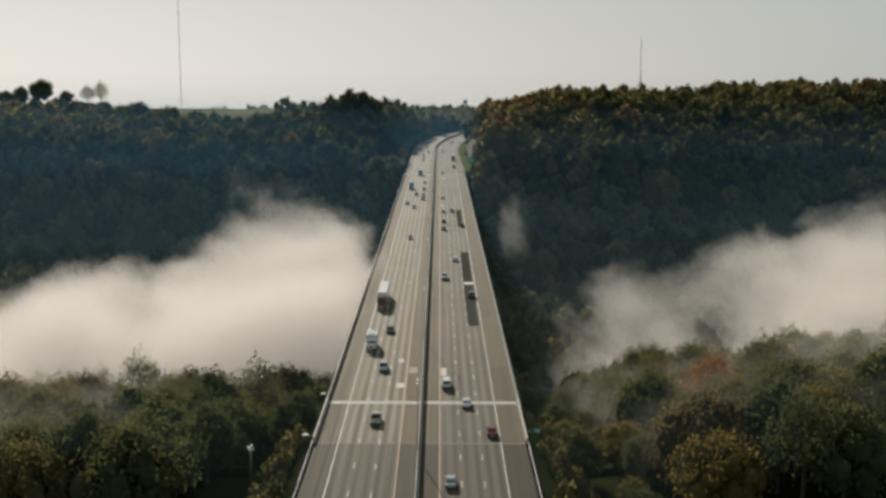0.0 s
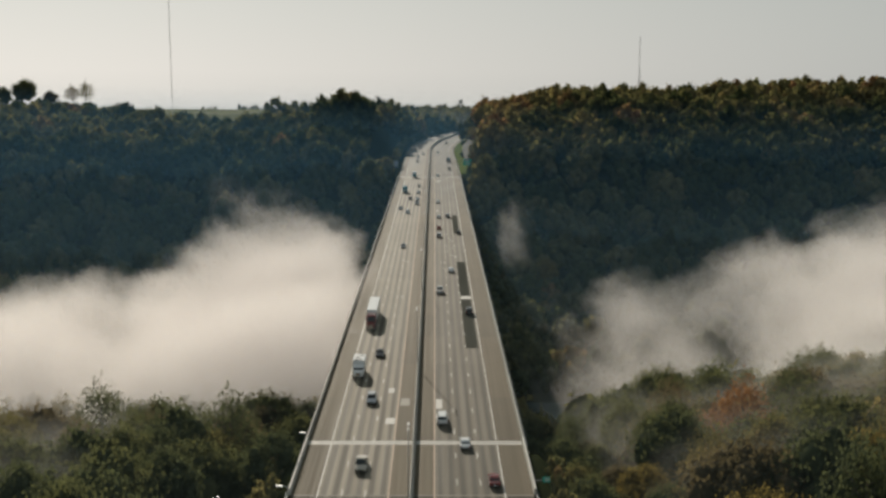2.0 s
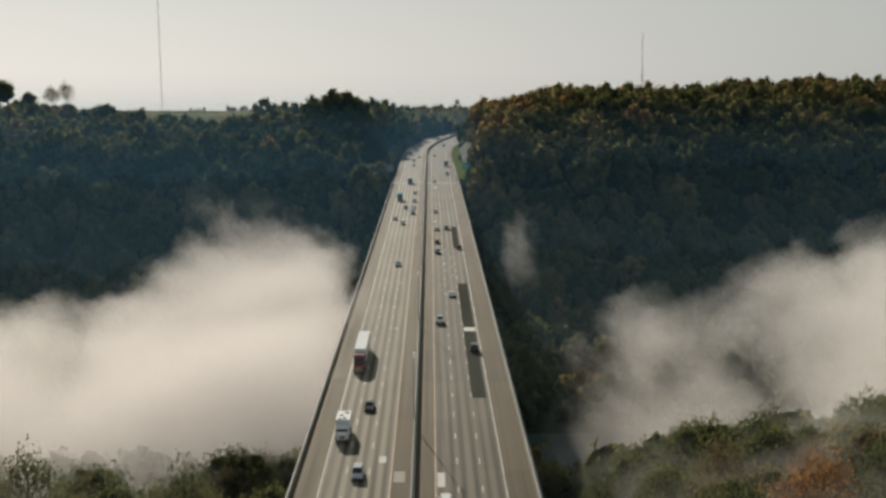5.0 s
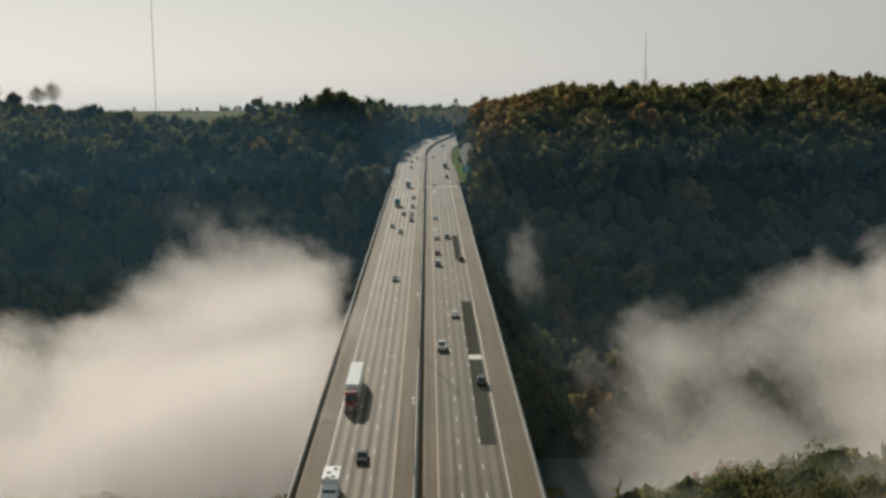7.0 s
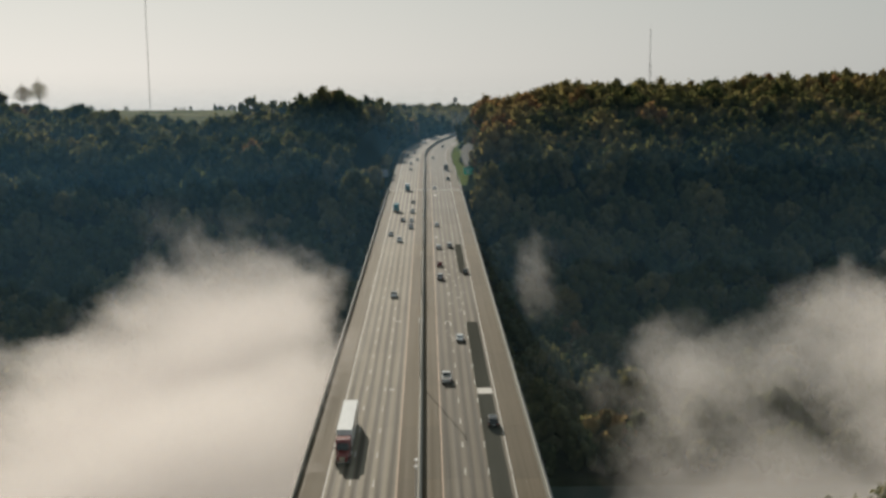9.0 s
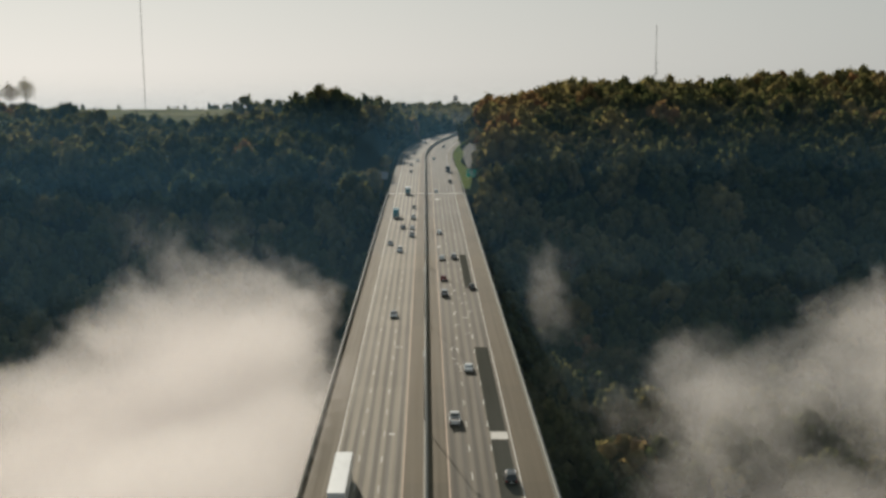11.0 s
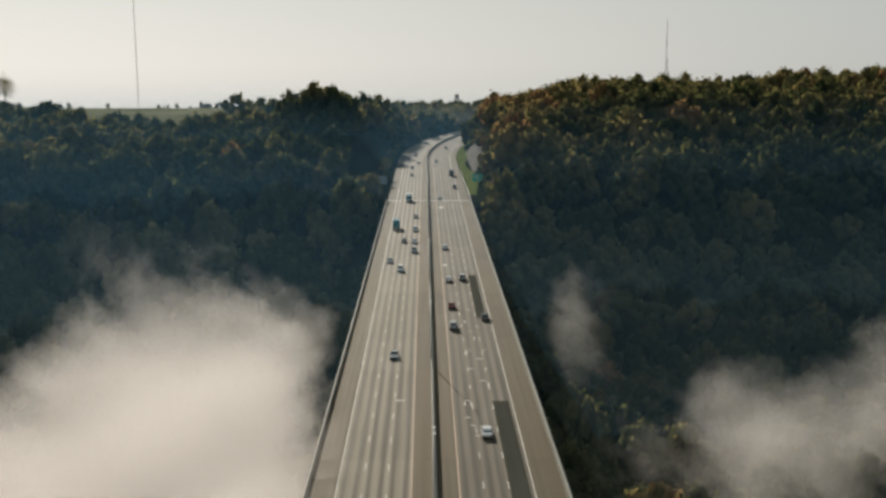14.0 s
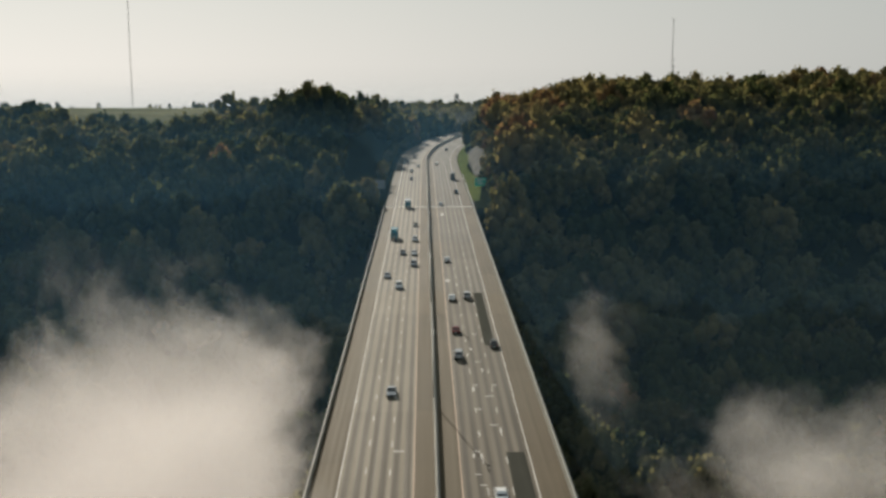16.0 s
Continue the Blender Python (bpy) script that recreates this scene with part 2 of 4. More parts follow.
FOG = mist("valley_mist", 0.0165, 3.7, 0.44, 0.24, (0.86, 0.818, 0.795), 22.0)
THIN_FOG = mist("thin_valley_mist", 0.0165, 3.2, 0.46, 0.15, (0.80, 0.765, 0.742), 20.0)
# the blue of shaded air is put into the colour of these haze sheets
HAZE = mist("painted_blue_haze", 0.006, 0.3, 0.0, 0.040, (0.13, 0.31, 0.50))
NEAR_LIFT = mist("pale_tone_lift", 0.006, 0.3, 0.0, 0.009, (0.50, 0.72, 0.74))
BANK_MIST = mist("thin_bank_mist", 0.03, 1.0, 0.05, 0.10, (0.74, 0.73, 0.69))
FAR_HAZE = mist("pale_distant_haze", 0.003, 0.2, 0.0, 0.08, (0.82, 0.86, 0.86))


# ---- building helpers ----
def mesh_of(name, verts, faces, material, smooth=False):
    me = bpy.data.meshes.new(name)
    me.from_pydata([tuple(p) for p in verts], [], faces)
    me.materials.append(material)
    if smooth:
        me.polygons.foreach_set("use_smooth", [True] * len(me.polygons))
    me.update()
    return me


def mesh_fast(name, verts, quads, tris, material, **fields):
    """A mesh from arrays, with float fields on its points."""
    me = bpy.data.meshes.new(name)
    nq, ntr = len(quads), len(tris)
    me.vertices.add(len(verts))
    me.vertices.foreach_set("co", np.asarray(verts, np.float32).ravel())
    me.loops.add(nq * 4 + ntr * 3)
    me.polygons.add(nq + ntr)
    me.loops.foreach_set("vertex_index", np.concatenate([np.asarray(quads, np.int32).ravel(), np.asarray(tris, np.int32).ravel()]).astype(np.int32))
    start = np.concatenate([np.arange(nq) * 4, nq * 4 + np.arange(ntr) * 3]).astype(np.int32)
    me.polygons.foreach_set("loop_start", start)
    me.update(calc_edges=True)
    for key, values in fields.items():
        me.attributes.new(key, "FLOAT", "POINT").data.foreach_set("value", np.asarray(values, np.float32))
    me.materials.append(material)
    me.validate()
    return me


def box_mesh(name, size, material, bevel=0.0, at=(0, 0, 0)):
    bm = bmesh.new()
    bmesh.ops.create_cube(bm, size=1.0, matrix=Matrix.Translation(at) @ Matrix.Diagonal((*size, 1)))
    if bevel:
        bmesh.ops.bevel(bm, geom=list(bm.edges), offset=bevel, segments=2, affect="EDGES", clamp_overlap=True)
    me = bpy.data.meshes.new(name)
    bm.to_mesh(me)
    bm.free()
    me.materials.append(material)
    return me


def tube_mesh(name, stations, material, sides=10, cap=True):
    """A round bar through (point, radius) stations."""
    verts, faces = [], []
    pts = [Vector(p) for p, _ in stations]
    for i, (p, r) in enumerate(stations):
        way = (pts[min(i + 1, len(pts) - 1)] - pts[max(i - 1, 0)]).normalized()
        turn = way.to_track_quat("Z", "Y").to_matrix()
        for k in range(sides):
            a = 2 * math.pi * k / sides
            verts.append(pts[i] + turn @ Vector((r * math.cos(a), r * math.sin(a), 0)))
    for i in range(len(stations) - 1):
        for k in range(sides):
            j = (k + 1) % sides
            faces.append((i * sides + k, i * sides + j, (i + 1) * sides + j, (i + 1) * sides + k))
    if cap:
        faces.append(tuple(range(sides))[::-1])
        faces.append(tuple((len(stations) - 1) * sides + k for k in range(sides)))
    return mesh_of(name, verts, faces, material, True)


def join_meshes(name, meshes, material):
    bm = bmesh.new()
    for me in meshes:
        bm.from_mesh(me)
    out = bpy.data.meshes.new(name)
    bm.to_mesh(out)
    bm.free()
    out.materials.append(material)
    return out


def loft(name, rings, material, smooth=False):
    n = len(rings[0])
    verts = [p for r in rings for p in r]
    faces = [(i * n + k, i * n + (k + 1) % n, (i + 1) * n + (k + 1) % n, (i + 1) * n + k) for i in range(len(rings) - 1) for k in range(n)]
    faces += [tuple(range(n))[::-1], tuple((len(rings) - 1) * n + k for k in range(n))]
    me = mesh_of(name, verts, faces, material, smooth)
    return me


def part(name, me, parent, label="", at=None):
    ob = new(name, me)
    ob.parent = parent
    if at is not None:
        ob.matrix_basis = at if isinstance(at, Matrix) else Matrix.Translation(at)
    if label:
        ob["label"] = label
    return ob


def thing(name, label, category, group="", kind=""):
    return tagged(new(name), label, category, group, kind)


def sm(a, b, x):
    u = np.clip((np.asarray(x, float) - a) / (b - a), 0, 1)
    return u * u * (3 - 2 * u)


def wobble(x, y, seed, size):
    """Smooth rolling noise from a few crossing waves."""
    r = np.random.RandomState(seed)
    s = 0
    for k in range(7):
        a, p = r.uniform(0, 6.28), r.uniform(0, 6.28)
        f = 6.28 / (size * r.uniform(0.5, 1.7))
        s = s + np.sin((x * math.cos(a) + y * math.sin(a)) * f + p)
    return s / 4.0


# ---- lie of the land ----
BRIDGE_A, BRIDGE_B = 204.5, 679.0
BEND_Y, BEND_R = 880.0, 1083.0
BARRIER_X = -0.55


def road_x(y):
    d = np.maximum(np.asarray(y, float) - BEND_Y, 0.0)
    return BEND_R - np.sqrt(np.maximum(BEND_R ** 2 - np.minimum(d, 800) ** 2, 0.0))


def land(x, y):
    x, y = np.asarray(x, float), np.asarray(y, float)
    side = sm(-60, 60, x)
    # near bank falls to the river
    near = np.interp(y, [-2000, 120, 185, 230, 275, 320, 365], [-4, -5, -10, -21, -33, -50, -73])
    near = near + np.clip((x - 35) * 0.19, 0, 13)
    right = np.interp(y, [440, 480, 530, 590, 640, 675, 705, 735, 760, 800, 840, 900, 940, 1000], [-73, -70, -63, -53, -29, -1, 10, 19, 22, 30, 33, 33, 31.5, 28])
    right = right + np.clip((x - 120) * 0.035, -3, 9) * sm(700, 850, y) + 3 * wobble(x, y, 5, 130) * sm(560, 700, y) - 6 * sm(105, 45, x) * sm(740, 830, y)
    crest = np.interp(x, [-420, -300, -240, -150, -125, -108, -80], [-6, -5, -5, -5, -4, -5, 0])
    left = np.interp(y, [440, 500, 560, 620, 673, 700, 723, 735, 760, 795, 830, 870, 920, 960, 1000], [-73, -67, -63, -46, -15, -3, 5, 8, 10, 15, 17.5, 19, 20, 23, 24])
    left = left + crest * sm(780, 860, y) * sm(1040, 960, y)
    left = left + 6 * sm(868, 915, y) * sm(-120, -150, x)
    left = left + 15 * np.exp(-((x + 67) ** 2) / 20 ** 2 - ((y - 820) ** 2) / 40 ** 2) + 9 * np.exp(-((x + 345) ** 2) / 60 ** 2 - ((y - 982) ** 2) / 32 ** 2)
    left = left + 2.5 * wobble(x, y, 9, 120) * sm(560, 700, y) * sm(900, 850, y)
    far = left * (1 - side) + right * side
    z = np.where(y < 400, near, far)
    meadow_z = np.interp(y, [1000, 1200, 2000, 5400], [26, 21, -18, -175])
    wooded_z = np.interp(y, [1000, 1900, 5400], [8, -8, -165])
    plain = meadow_z + (wooded_z - meadow_z) * sm(-170, -90, x) + 2 * wobble(x, y, 3, 420)
    z = z + (plain - z) * sm(960, 1120, y)
    # the road's own bed, filled and cut
    d = np.abs(x - road_x(y))
    bed = (1 - sm(21, np.where(y < 400, 30, 44), d)) * np.where(y < 400, 1 - sm(200, 214, y), sm(664, 678, y) * (1 - sm(1400, 1440, y)))
    z = z * (1 - bed) + (-0.5) * bed
    deck = (1 - sm(24, 40, d)) * ((y > 205) & (y < 672))
    return np.where(deck > 0, np.minimum(z, np.where(deck > 0.5, -1.6, z)), z)


def ground_height(x, y):
    return float(land(np.array([x]), np.array([y]))[0])


def axis(spans):
    out = []
    for a, b, step in spans:
        out += list(np.arange(a, b, step))
    return np.array(out + [spans[-1][1]])


GX = axis([(-5200, -1200, 250), (-1200, -480, 40), (-480, -60, 7), (-60, 60, 3), (60, 480, 7), (480, 1200, 40), (1200, 5200, 250)])
GY = axis([(-1500, 0, 125), (0, 120, 12), (120, 1160, 5), (1160, 2000, 28), (2000, 5400, 170)])
mx, my = np.meshgrid(GX, GY)
mz = land(mx, my) + 0.5 * wobble(mx, my, 21, 16) * (np.abs(mx - road_x(my)) > 45)
idx = np.arange(mx.size).reshape(mx.shape)
quads = np.stack([idx[:-1, :-1], idx[:-1, 1:], idx[1:, 1:], idx[1:, :-1]], -1).reshape(-1, 4)
SOIL, nt = shader("forest_floor_and_meadow")
at = place(nt)
sep = nt.nodes.new("ShaderNodeSeparateXYZ")
nt.links.new(at, sep.inputs[0])
soil = ramp(nt, grain(nt, at, 0.12, 5.0), [(0.3, (0.010, 0.013, 0.005)), (0.7, (0.026, 0.028, 0.012))])
meadow = ramp(nt, grain(nt, place(nt, (0.02, 0.05, 0.02)), 1.0, 5.0), [(0.3, (0.14, 0.135, 0.075)), (0.7, (0.26, 0.245, 0.145))])
edge = calc(nt, "ADD", sep.outputs[1], calc(nt, "MULTIPLY", grain(nt, at, 0.02), 60.0))
is_field = calc(nt, "MINIMUM", calc(nt, "MAXIMUM", calc(nt, "MULTIPLY", calc(nt, "SUBTRACT", edge, 918.0), 0.05), 0.0), 1.0)
west = calc(nt, "MINIMUM", calc(nt, "MAXIMUM", calc(nt, "MULTIPLY", calc(nt, "SUBTRACT", -95.0, sep.outputs[0]), 0.05), 0.0), 1.0)
is_field = calc(nt, "MULTIPLY", is_field, west)
finish(nt, blend(nt, is_field, soil, meadow), 1.0, 0.0, grain(nt, at, 0.8), 0.2, 0.0)
ground = new("ground", mesh_fast("ground", np.stack([mx, my, mz], -1).reshape(-1, 3), quads, np.zeros((0, 3), int), SOIL))
ground.data.polygons.foreach_set("use_smooth", [True] * len(ground.data.polygons))
tagged(ground, "wooded gorge and meadow plateau, brown leaf litter and dry grass", "ground", kind="structure")
water = new("water", box_mesh("water", (2400, 96, 0.6), WATER, at=(0, 402, -71.6)))
tagged(water, "dark rippled river at the bottom of the gorge", "river", kind="structure")

# ---- roads before and after the bridge ----
STRIPS = [(-19.2, -15.09, 0), (-15.09, -4.08, 1), (-4.08, -0.9, 2), (-0.2, 3.05, 2), (3.05, 14.05, 3), (14.05, 18.5, 0)]


def ribbon(name, a, b, ys, z, material, thick=0.35):
    """A slab along the road from offset a to offset b."""
    verts, faces = [], []
    for y in ys:
        c = float(road_x(y))
        s = float(road_x(y + 0.5) - road_x(y - 0.5))
        k = 1 / math.hypot(1, s)
        for off, zz in ((a, z), (b, z), (b, z - thick), (a, z - thick)):
            verts.append((c + off * k, y - off * k * s, zz))
    n = len(ys)
    for i in range(n - 1):
        for k in range(4):
            j = (k + 1) % 4
            faces.append((i * 4 + k, i * 4 + j, (i + 1) * 4 + j, (i + 1) * 4 + k)[::-1])
    faces += [(0, 1, 2, 3), tuple((n - 1) * 4 + k for k in (3, 2, 1, 0))]
    return mesh_of(name, verts, faces, material)


road = thing("road", "motorway on both banks, worn asphalt and concrete lanes", "road", kind="structure")
near_ys = [-400, 0, 60, 100, 140, 181]
slab_ys = [181.06, 204.0]
far_ys = [679.6] + list(range(700, 880, 30)) + list(range(880, 1420, 12))
kinds_near = [ASPHALT_EDGE, ASPHALT, ASPHALT_EDGE, ASPHALT]
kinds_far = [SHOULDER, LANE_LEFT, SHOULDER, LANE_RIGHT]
for a, b, k in STRIPS:
    part("carriageway" if k in (1, 3) else "shoulder", ribbon("approach", a, b, near_ys, 0.0, kinds_near[k]), road)
    part("approach_slab", ribbon("approach_slab", a, b, slab_ys, 0.0, kinds_far[k]), road)
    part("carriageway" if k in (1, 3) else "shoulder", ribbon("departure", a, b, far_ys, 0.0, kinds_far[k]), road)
part("median_base", ribbon("median_base", -0.9, -0.2, near_ys + [204.0], -0.02, CONCRETE), road)
part("median_base", ribbon("median_base", -0.9, -0.2, far_ys, -0.02, CONCRETE), road)
for off, mat, w in ((-15.09, WHITE_LINE, 0.16), (-4.08, YELLOW_LINE, 0.18), (3.05, YELLOW_LINE, 0.18), (14.05, WHITE_LINE, 0.15)):
    for ys in (near_ys + [204.0], far_ys):
        part("edge_line", ribbon("edge_line", off - w / 2, off + w / 2, ys, 0.008, mat, 0.006), road)
part("slab_joint", ribbon("slab_joint", -19.1, -0.95, [180.78, 181.02], 0.006, DULL_PATCH, 0.005), road)
part("slab_joint", ribbon("slab_joint", -0.15, 18.4, [180.78, 181.02], 0.006, DULL_PATCH, 0.005), road)

# ---- bridge ----
bridge = thing("highway_bridge", "long concrete motorway bridge with worn grey lanes and tan shoulders", "bridge")
PANELS = 19
LONG = (BRIDGE_B - BRIDGE_A - 2.4) / PANELS
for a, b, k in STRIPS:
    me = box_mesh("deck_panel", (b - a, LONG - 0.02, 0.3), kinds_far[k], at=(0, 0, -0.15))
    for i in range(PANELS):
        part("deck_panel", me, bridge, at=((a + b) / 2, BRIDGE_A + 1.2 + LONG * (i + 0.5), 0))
part("deck_slab", box_mesh("deck_slab", (39.2, BRIDGE_B - BRIDGE_A + 1.0, 0.5), PIER, at=(-0.1, (BRIDGE_A + BRIDGE_B) / 2, -0.57)), bridge)
for y in (BRIDGE_A, BRIDGE_B):
    for a, b in ((-19.15, -0.95), (-0.15, 18.45)):
        for off in (-0.55, 0.55):
            part("joint_header", box_mesh("joint_header", (b - a, 0.75, 0.3), JOINT, at=((a + b) / 2, y + off, -0.142)), bridge, "pale concrete joint header")
        part("joint_seal", box_mesh("joint_seal", (b - a, 0.35, 0.3), RUBBER_JOINT, at=((a + b) / 2, y, -0.155)), bridge, "dark rubber joint seal")


def barrier_profile(w, h, foot):
    return [(-foot / 2, 0), (-foot / 2, 0.08), (-w / 2 - 0.04, 0.45 * h), (-w / 2, h - 0.03), (-w / 2 + 0.03, h), (w / 2 - 0.03, h), (w / 2, h - 0.03), (w / 2 + 0.04, 0.45 * h), (foot / 2, 0.08), (foot / 2, 0)]


def barrier_mesh(name, w, h, foot, length, material):
    prof = barrier_profile(w, h, foot)
    return loft(name, [[(x, -length / 2, z) for x, z in prof], [(x, length / 2, z) for x, z in prof]], material)


def barrier_run(name, ys, off, w, h, foot, material):
    prof = barrier_profile(w, h, foot)
    rings = [[(float(road_x(y)) + off + x, y, z) for x, z in prof] for y in ys]
    return loft(name, rings, material)


seg = (BRIDGE_B - BRIDGE_A) / 24
outer = barrier_mesh("parapet", 0.28, 1.07, 0.46, seg - 0.03, PARAPET)
screen = barrier_mesh("glare_screen", 0.07, 0.42, 0.16, seg - 0.03, SCREEN)
middle = barrier_mesh("median_barrier", 0.28, 1.42, 0.66, seg - 0.03, CONCRETE)
for i in range(24):
    y = BRIDGE_A + seg * (i + 0.5)
    part("parapet", outer, bridge, at=(-19.42, y, -0.02))
    part("parapet", outer, bridge, at=(18.72, y, -0.02))
    b_ = part("median_barrier", middle, bridge, at=(BARRIER_X, y, -0.02))
    part("glare_screen", screen, b_, "dark grey-green glare screen", (0, 0, 1.42))
def screen_run(ys):
    me = barrier_run("glare_screen", ys, BARRIER_X, 0.07, 0.42, 0.16, SCREEN)
    me.transform(Matrix.Translation((0, 0, 1.40)))
    return me


median = new("median_barrier", barrier_run("median_barrier", near_ys + [204.4], BARRIER_X, 0.28, 1.42, 0.66, CONCRETE))
tagged(median, "tall weathered concrete median barrier before the bridge", "barrier", kind="structure")
part("glare_screen", screen_run(near_ys + [204.4]), median)
median = new("median_barrier", barrier_run("median_barrier", [679.1] + far_ys[1:], BARRIER_X, 0.28, 1.42, 0.66, CONCRETE))
tagged(median, "tall weathered concrete median barrier bending away beyond the bridge", "barrier", kind="structure")
part("glare_screen", screen_run([679.1] + far_ys[1:]), median)
for off in (-19.42, 18.72):
    w = new("wing_wall", barrier_run("wing_wall", [181, 204.4], off, 0.30, 1.07, 0.46, CONCRETE))
    tagged(w, "low concrete wing wall beside the approach slab", "barrier", kind="structure")

# lane lines on the bridge
for off, mat, w in ((-15.09, WHITE_LINE, 0.16), (-4.08, YELLOW_LINE, 0.18), (3.05, YELLOW_LINE, 0.18), (14.05, WHITE_LINE, 0.15)):
    part("edge_line", box_mesh("edge_line", (w, BRIDGE_B - BRIDGE_A - 2.4, 0.006), mat, at=(off, (BRIDGE_A + BRIDGE_B) / 2, 0.005)), bridge)
dash = box_mesh("lane_dash", (0.13, 2.75, 0.006), WHITE_LINE)
for off, phase in ((-11.35, 11.6), (-7.7, 11.0), (6.65, 3.6), (10.38, 3.6)):
    y = phase + 12.192 * 9
    while y < 900:
        on_bridge = BRIDGE_A + 3 < y < BRIDGE_B - 3
        part("lane_dash", dash, bridge if on_bridge else road, at=(off + float(road_x(y)), y, 0.006))
        y += 12.15

# dark asphalt patches and pale repairs in the right lane
for x, y, w, l, mat in (
        (11.95, 296.5, 2.9, 54.5, PATCH), (11.95, 356.2, 2.9, 56.0, PATCH), (11.9, 476.3, 2.3, 54.5, PATCH), (12.1, 326.0, 2.9, 3.6, PALE_PATCH),
        (-5.75, 235.5, 1.2, 3.0, PALE_PATCH), (-5.25, 216.2, 1.7, 3.4, PALE_PATCH), (-2.75, 227.8, 1.8, 4.6, DULL_PATCH), (3.95, 226.5, 1.2, 6.0, PALE_PATCH),
        (4.0, 218.9, 1.2, 2.4, PALE_PATCH), (-6.6, 384.8, 1.7, 0.5, PALE_PATCH), (-6.4, 327.1, 0.9, 0.8, PALE_PATCH), (4.2, 520.0, 1.1, 3.0, PALE_PATCH),
        (-5.6, 620.0, 1.4, 2.2, PALE_PATCH), (5.0, 655.0, 1.5, 5.0, PALE_PATCH), (-12.4, 600.0, 1.4, 1.4, PALE_PATCH), (-15.0, 410.3, 0.5, 1.6, PALE_PATCH)):
    nm = "asphalt_patch" if mat is PATCH else "repair_patch"
    part(nm, box_mesh(nm, (w, l, 0.006), mat, at=(x, y, 0.0075)), bridge)
for x, y, w, l in ((5.9, 384.6, 1.0, 0.4), (6.5, 382.4, 0.35, 2.2), (5.3, 382.6, 0.3, 1.8), (5.6, 374.9, 0.8, 0.35), (6.2, 370.8, 0.9, 0.4), (6.7, 368.2, 0.3, 2.4), (6.8, 365.6, 0.8, 0.35),
                   (7.3, 419.9, 1.1, 0.4), (6.9, 417.4, 0.3, 2.4), (10.9, 419.8, 1.1, 0.4), (9.6, 413.0, 1.6, 0.4), (9.4, 397.0, 1.3, 0.4), (10.4, 394.5, 0.3, 2.4), (7.2, 405.5, 1.2, 0.4),
                   (8.6, 436.0, 1.4, 0.4), (7.6, 446.0, 0.4, 2.0), (8.9, 459.0, 1.0, 0.4), (9.2, 430.0, 0.3, 2.5)):
    part("sealed_crack", box_mesh("sealed_crack", (w, l, 0.005), PALE_PATCH, at=(x, y, 0.0065)), bridge)

# girders and piers
for x in (-16.5, -11.5, -6.5, -2.5, 2.5, 6.5, 11.5, 16.0):
    part("girder", join_meshes("girder", [box_mesh("web", (0.05, BRIDGE_B - BRIDGE_A, 3.2), GIRDER, at=(x, 441.75, -2.45)), box_mesh("flange", (0.7, BRIDGE_B - BRIDGE_A, 0.08), GIRDER, at=(x, 441.75, -4.05))], GIRDER), bridge)
for y in (270, 340, 430, 525, 605):
    for side in (-9.5, 9.0):
        foot = min(ground_height(side, y), -12) - 3
        cap = part("pier", box_mesh("pier_cap", (17.6, 3.0, 2.2), PIER, 0.15, (side, y, -5.2)), bridge)
        for dx in (-5.2, 5.2):
            part("column", loft("column", [[(side + dx + sx * (1.3 + 0.012 * -z), y + sy * (1.1 + 0.01 * -z), z) for sx, sy in ((-1, -.6), (-.6, -1), (.6, -1), (1, -.6), (1, .6), (.6, 1), (-.6, 1), (-1, .6))] for z in (foot, -6.3)], PIER), cap)
for y, d in ((203.2, -1), (680.4, 1)):
    part("abutment", box_mesh("abutment", (38.6, 2.4, 12), PIER, 0.1, (-0.3, y, -6.9)), bridge)


# ---- trees ----
T = (1 + 5 ** 0.5) / 2
ICO_V = np.array([(-1, T, 0), (1, T, 0), (-1, -T, 0), (1, -T, 0), (0, -1, T), (0, 1, T), (0, -1, -T), (0, 1, -T), (T, 0, -1), (T, 0, 1), (-T, 0, -1), (-T, 0, 1)]) / math.hypot(1, T)
ICO_F = np.array([(0, 11, 5), (0, 5, 1), (0, 1, 7), (0, 7, 10), (0, 10, 11), (1, 5, 9), (5, 11, 4), (11, 10, 2), (10, 7, 6), (7, 1, 8), (3, 9, 4), (3, 4, 2), (3, 2, 6), (3, 6, 8), (3, 8, 9), (4, 9, 5), (2, 4, 11), (6, 2, 10), (8, 6, 7), (9, 8, 1)])


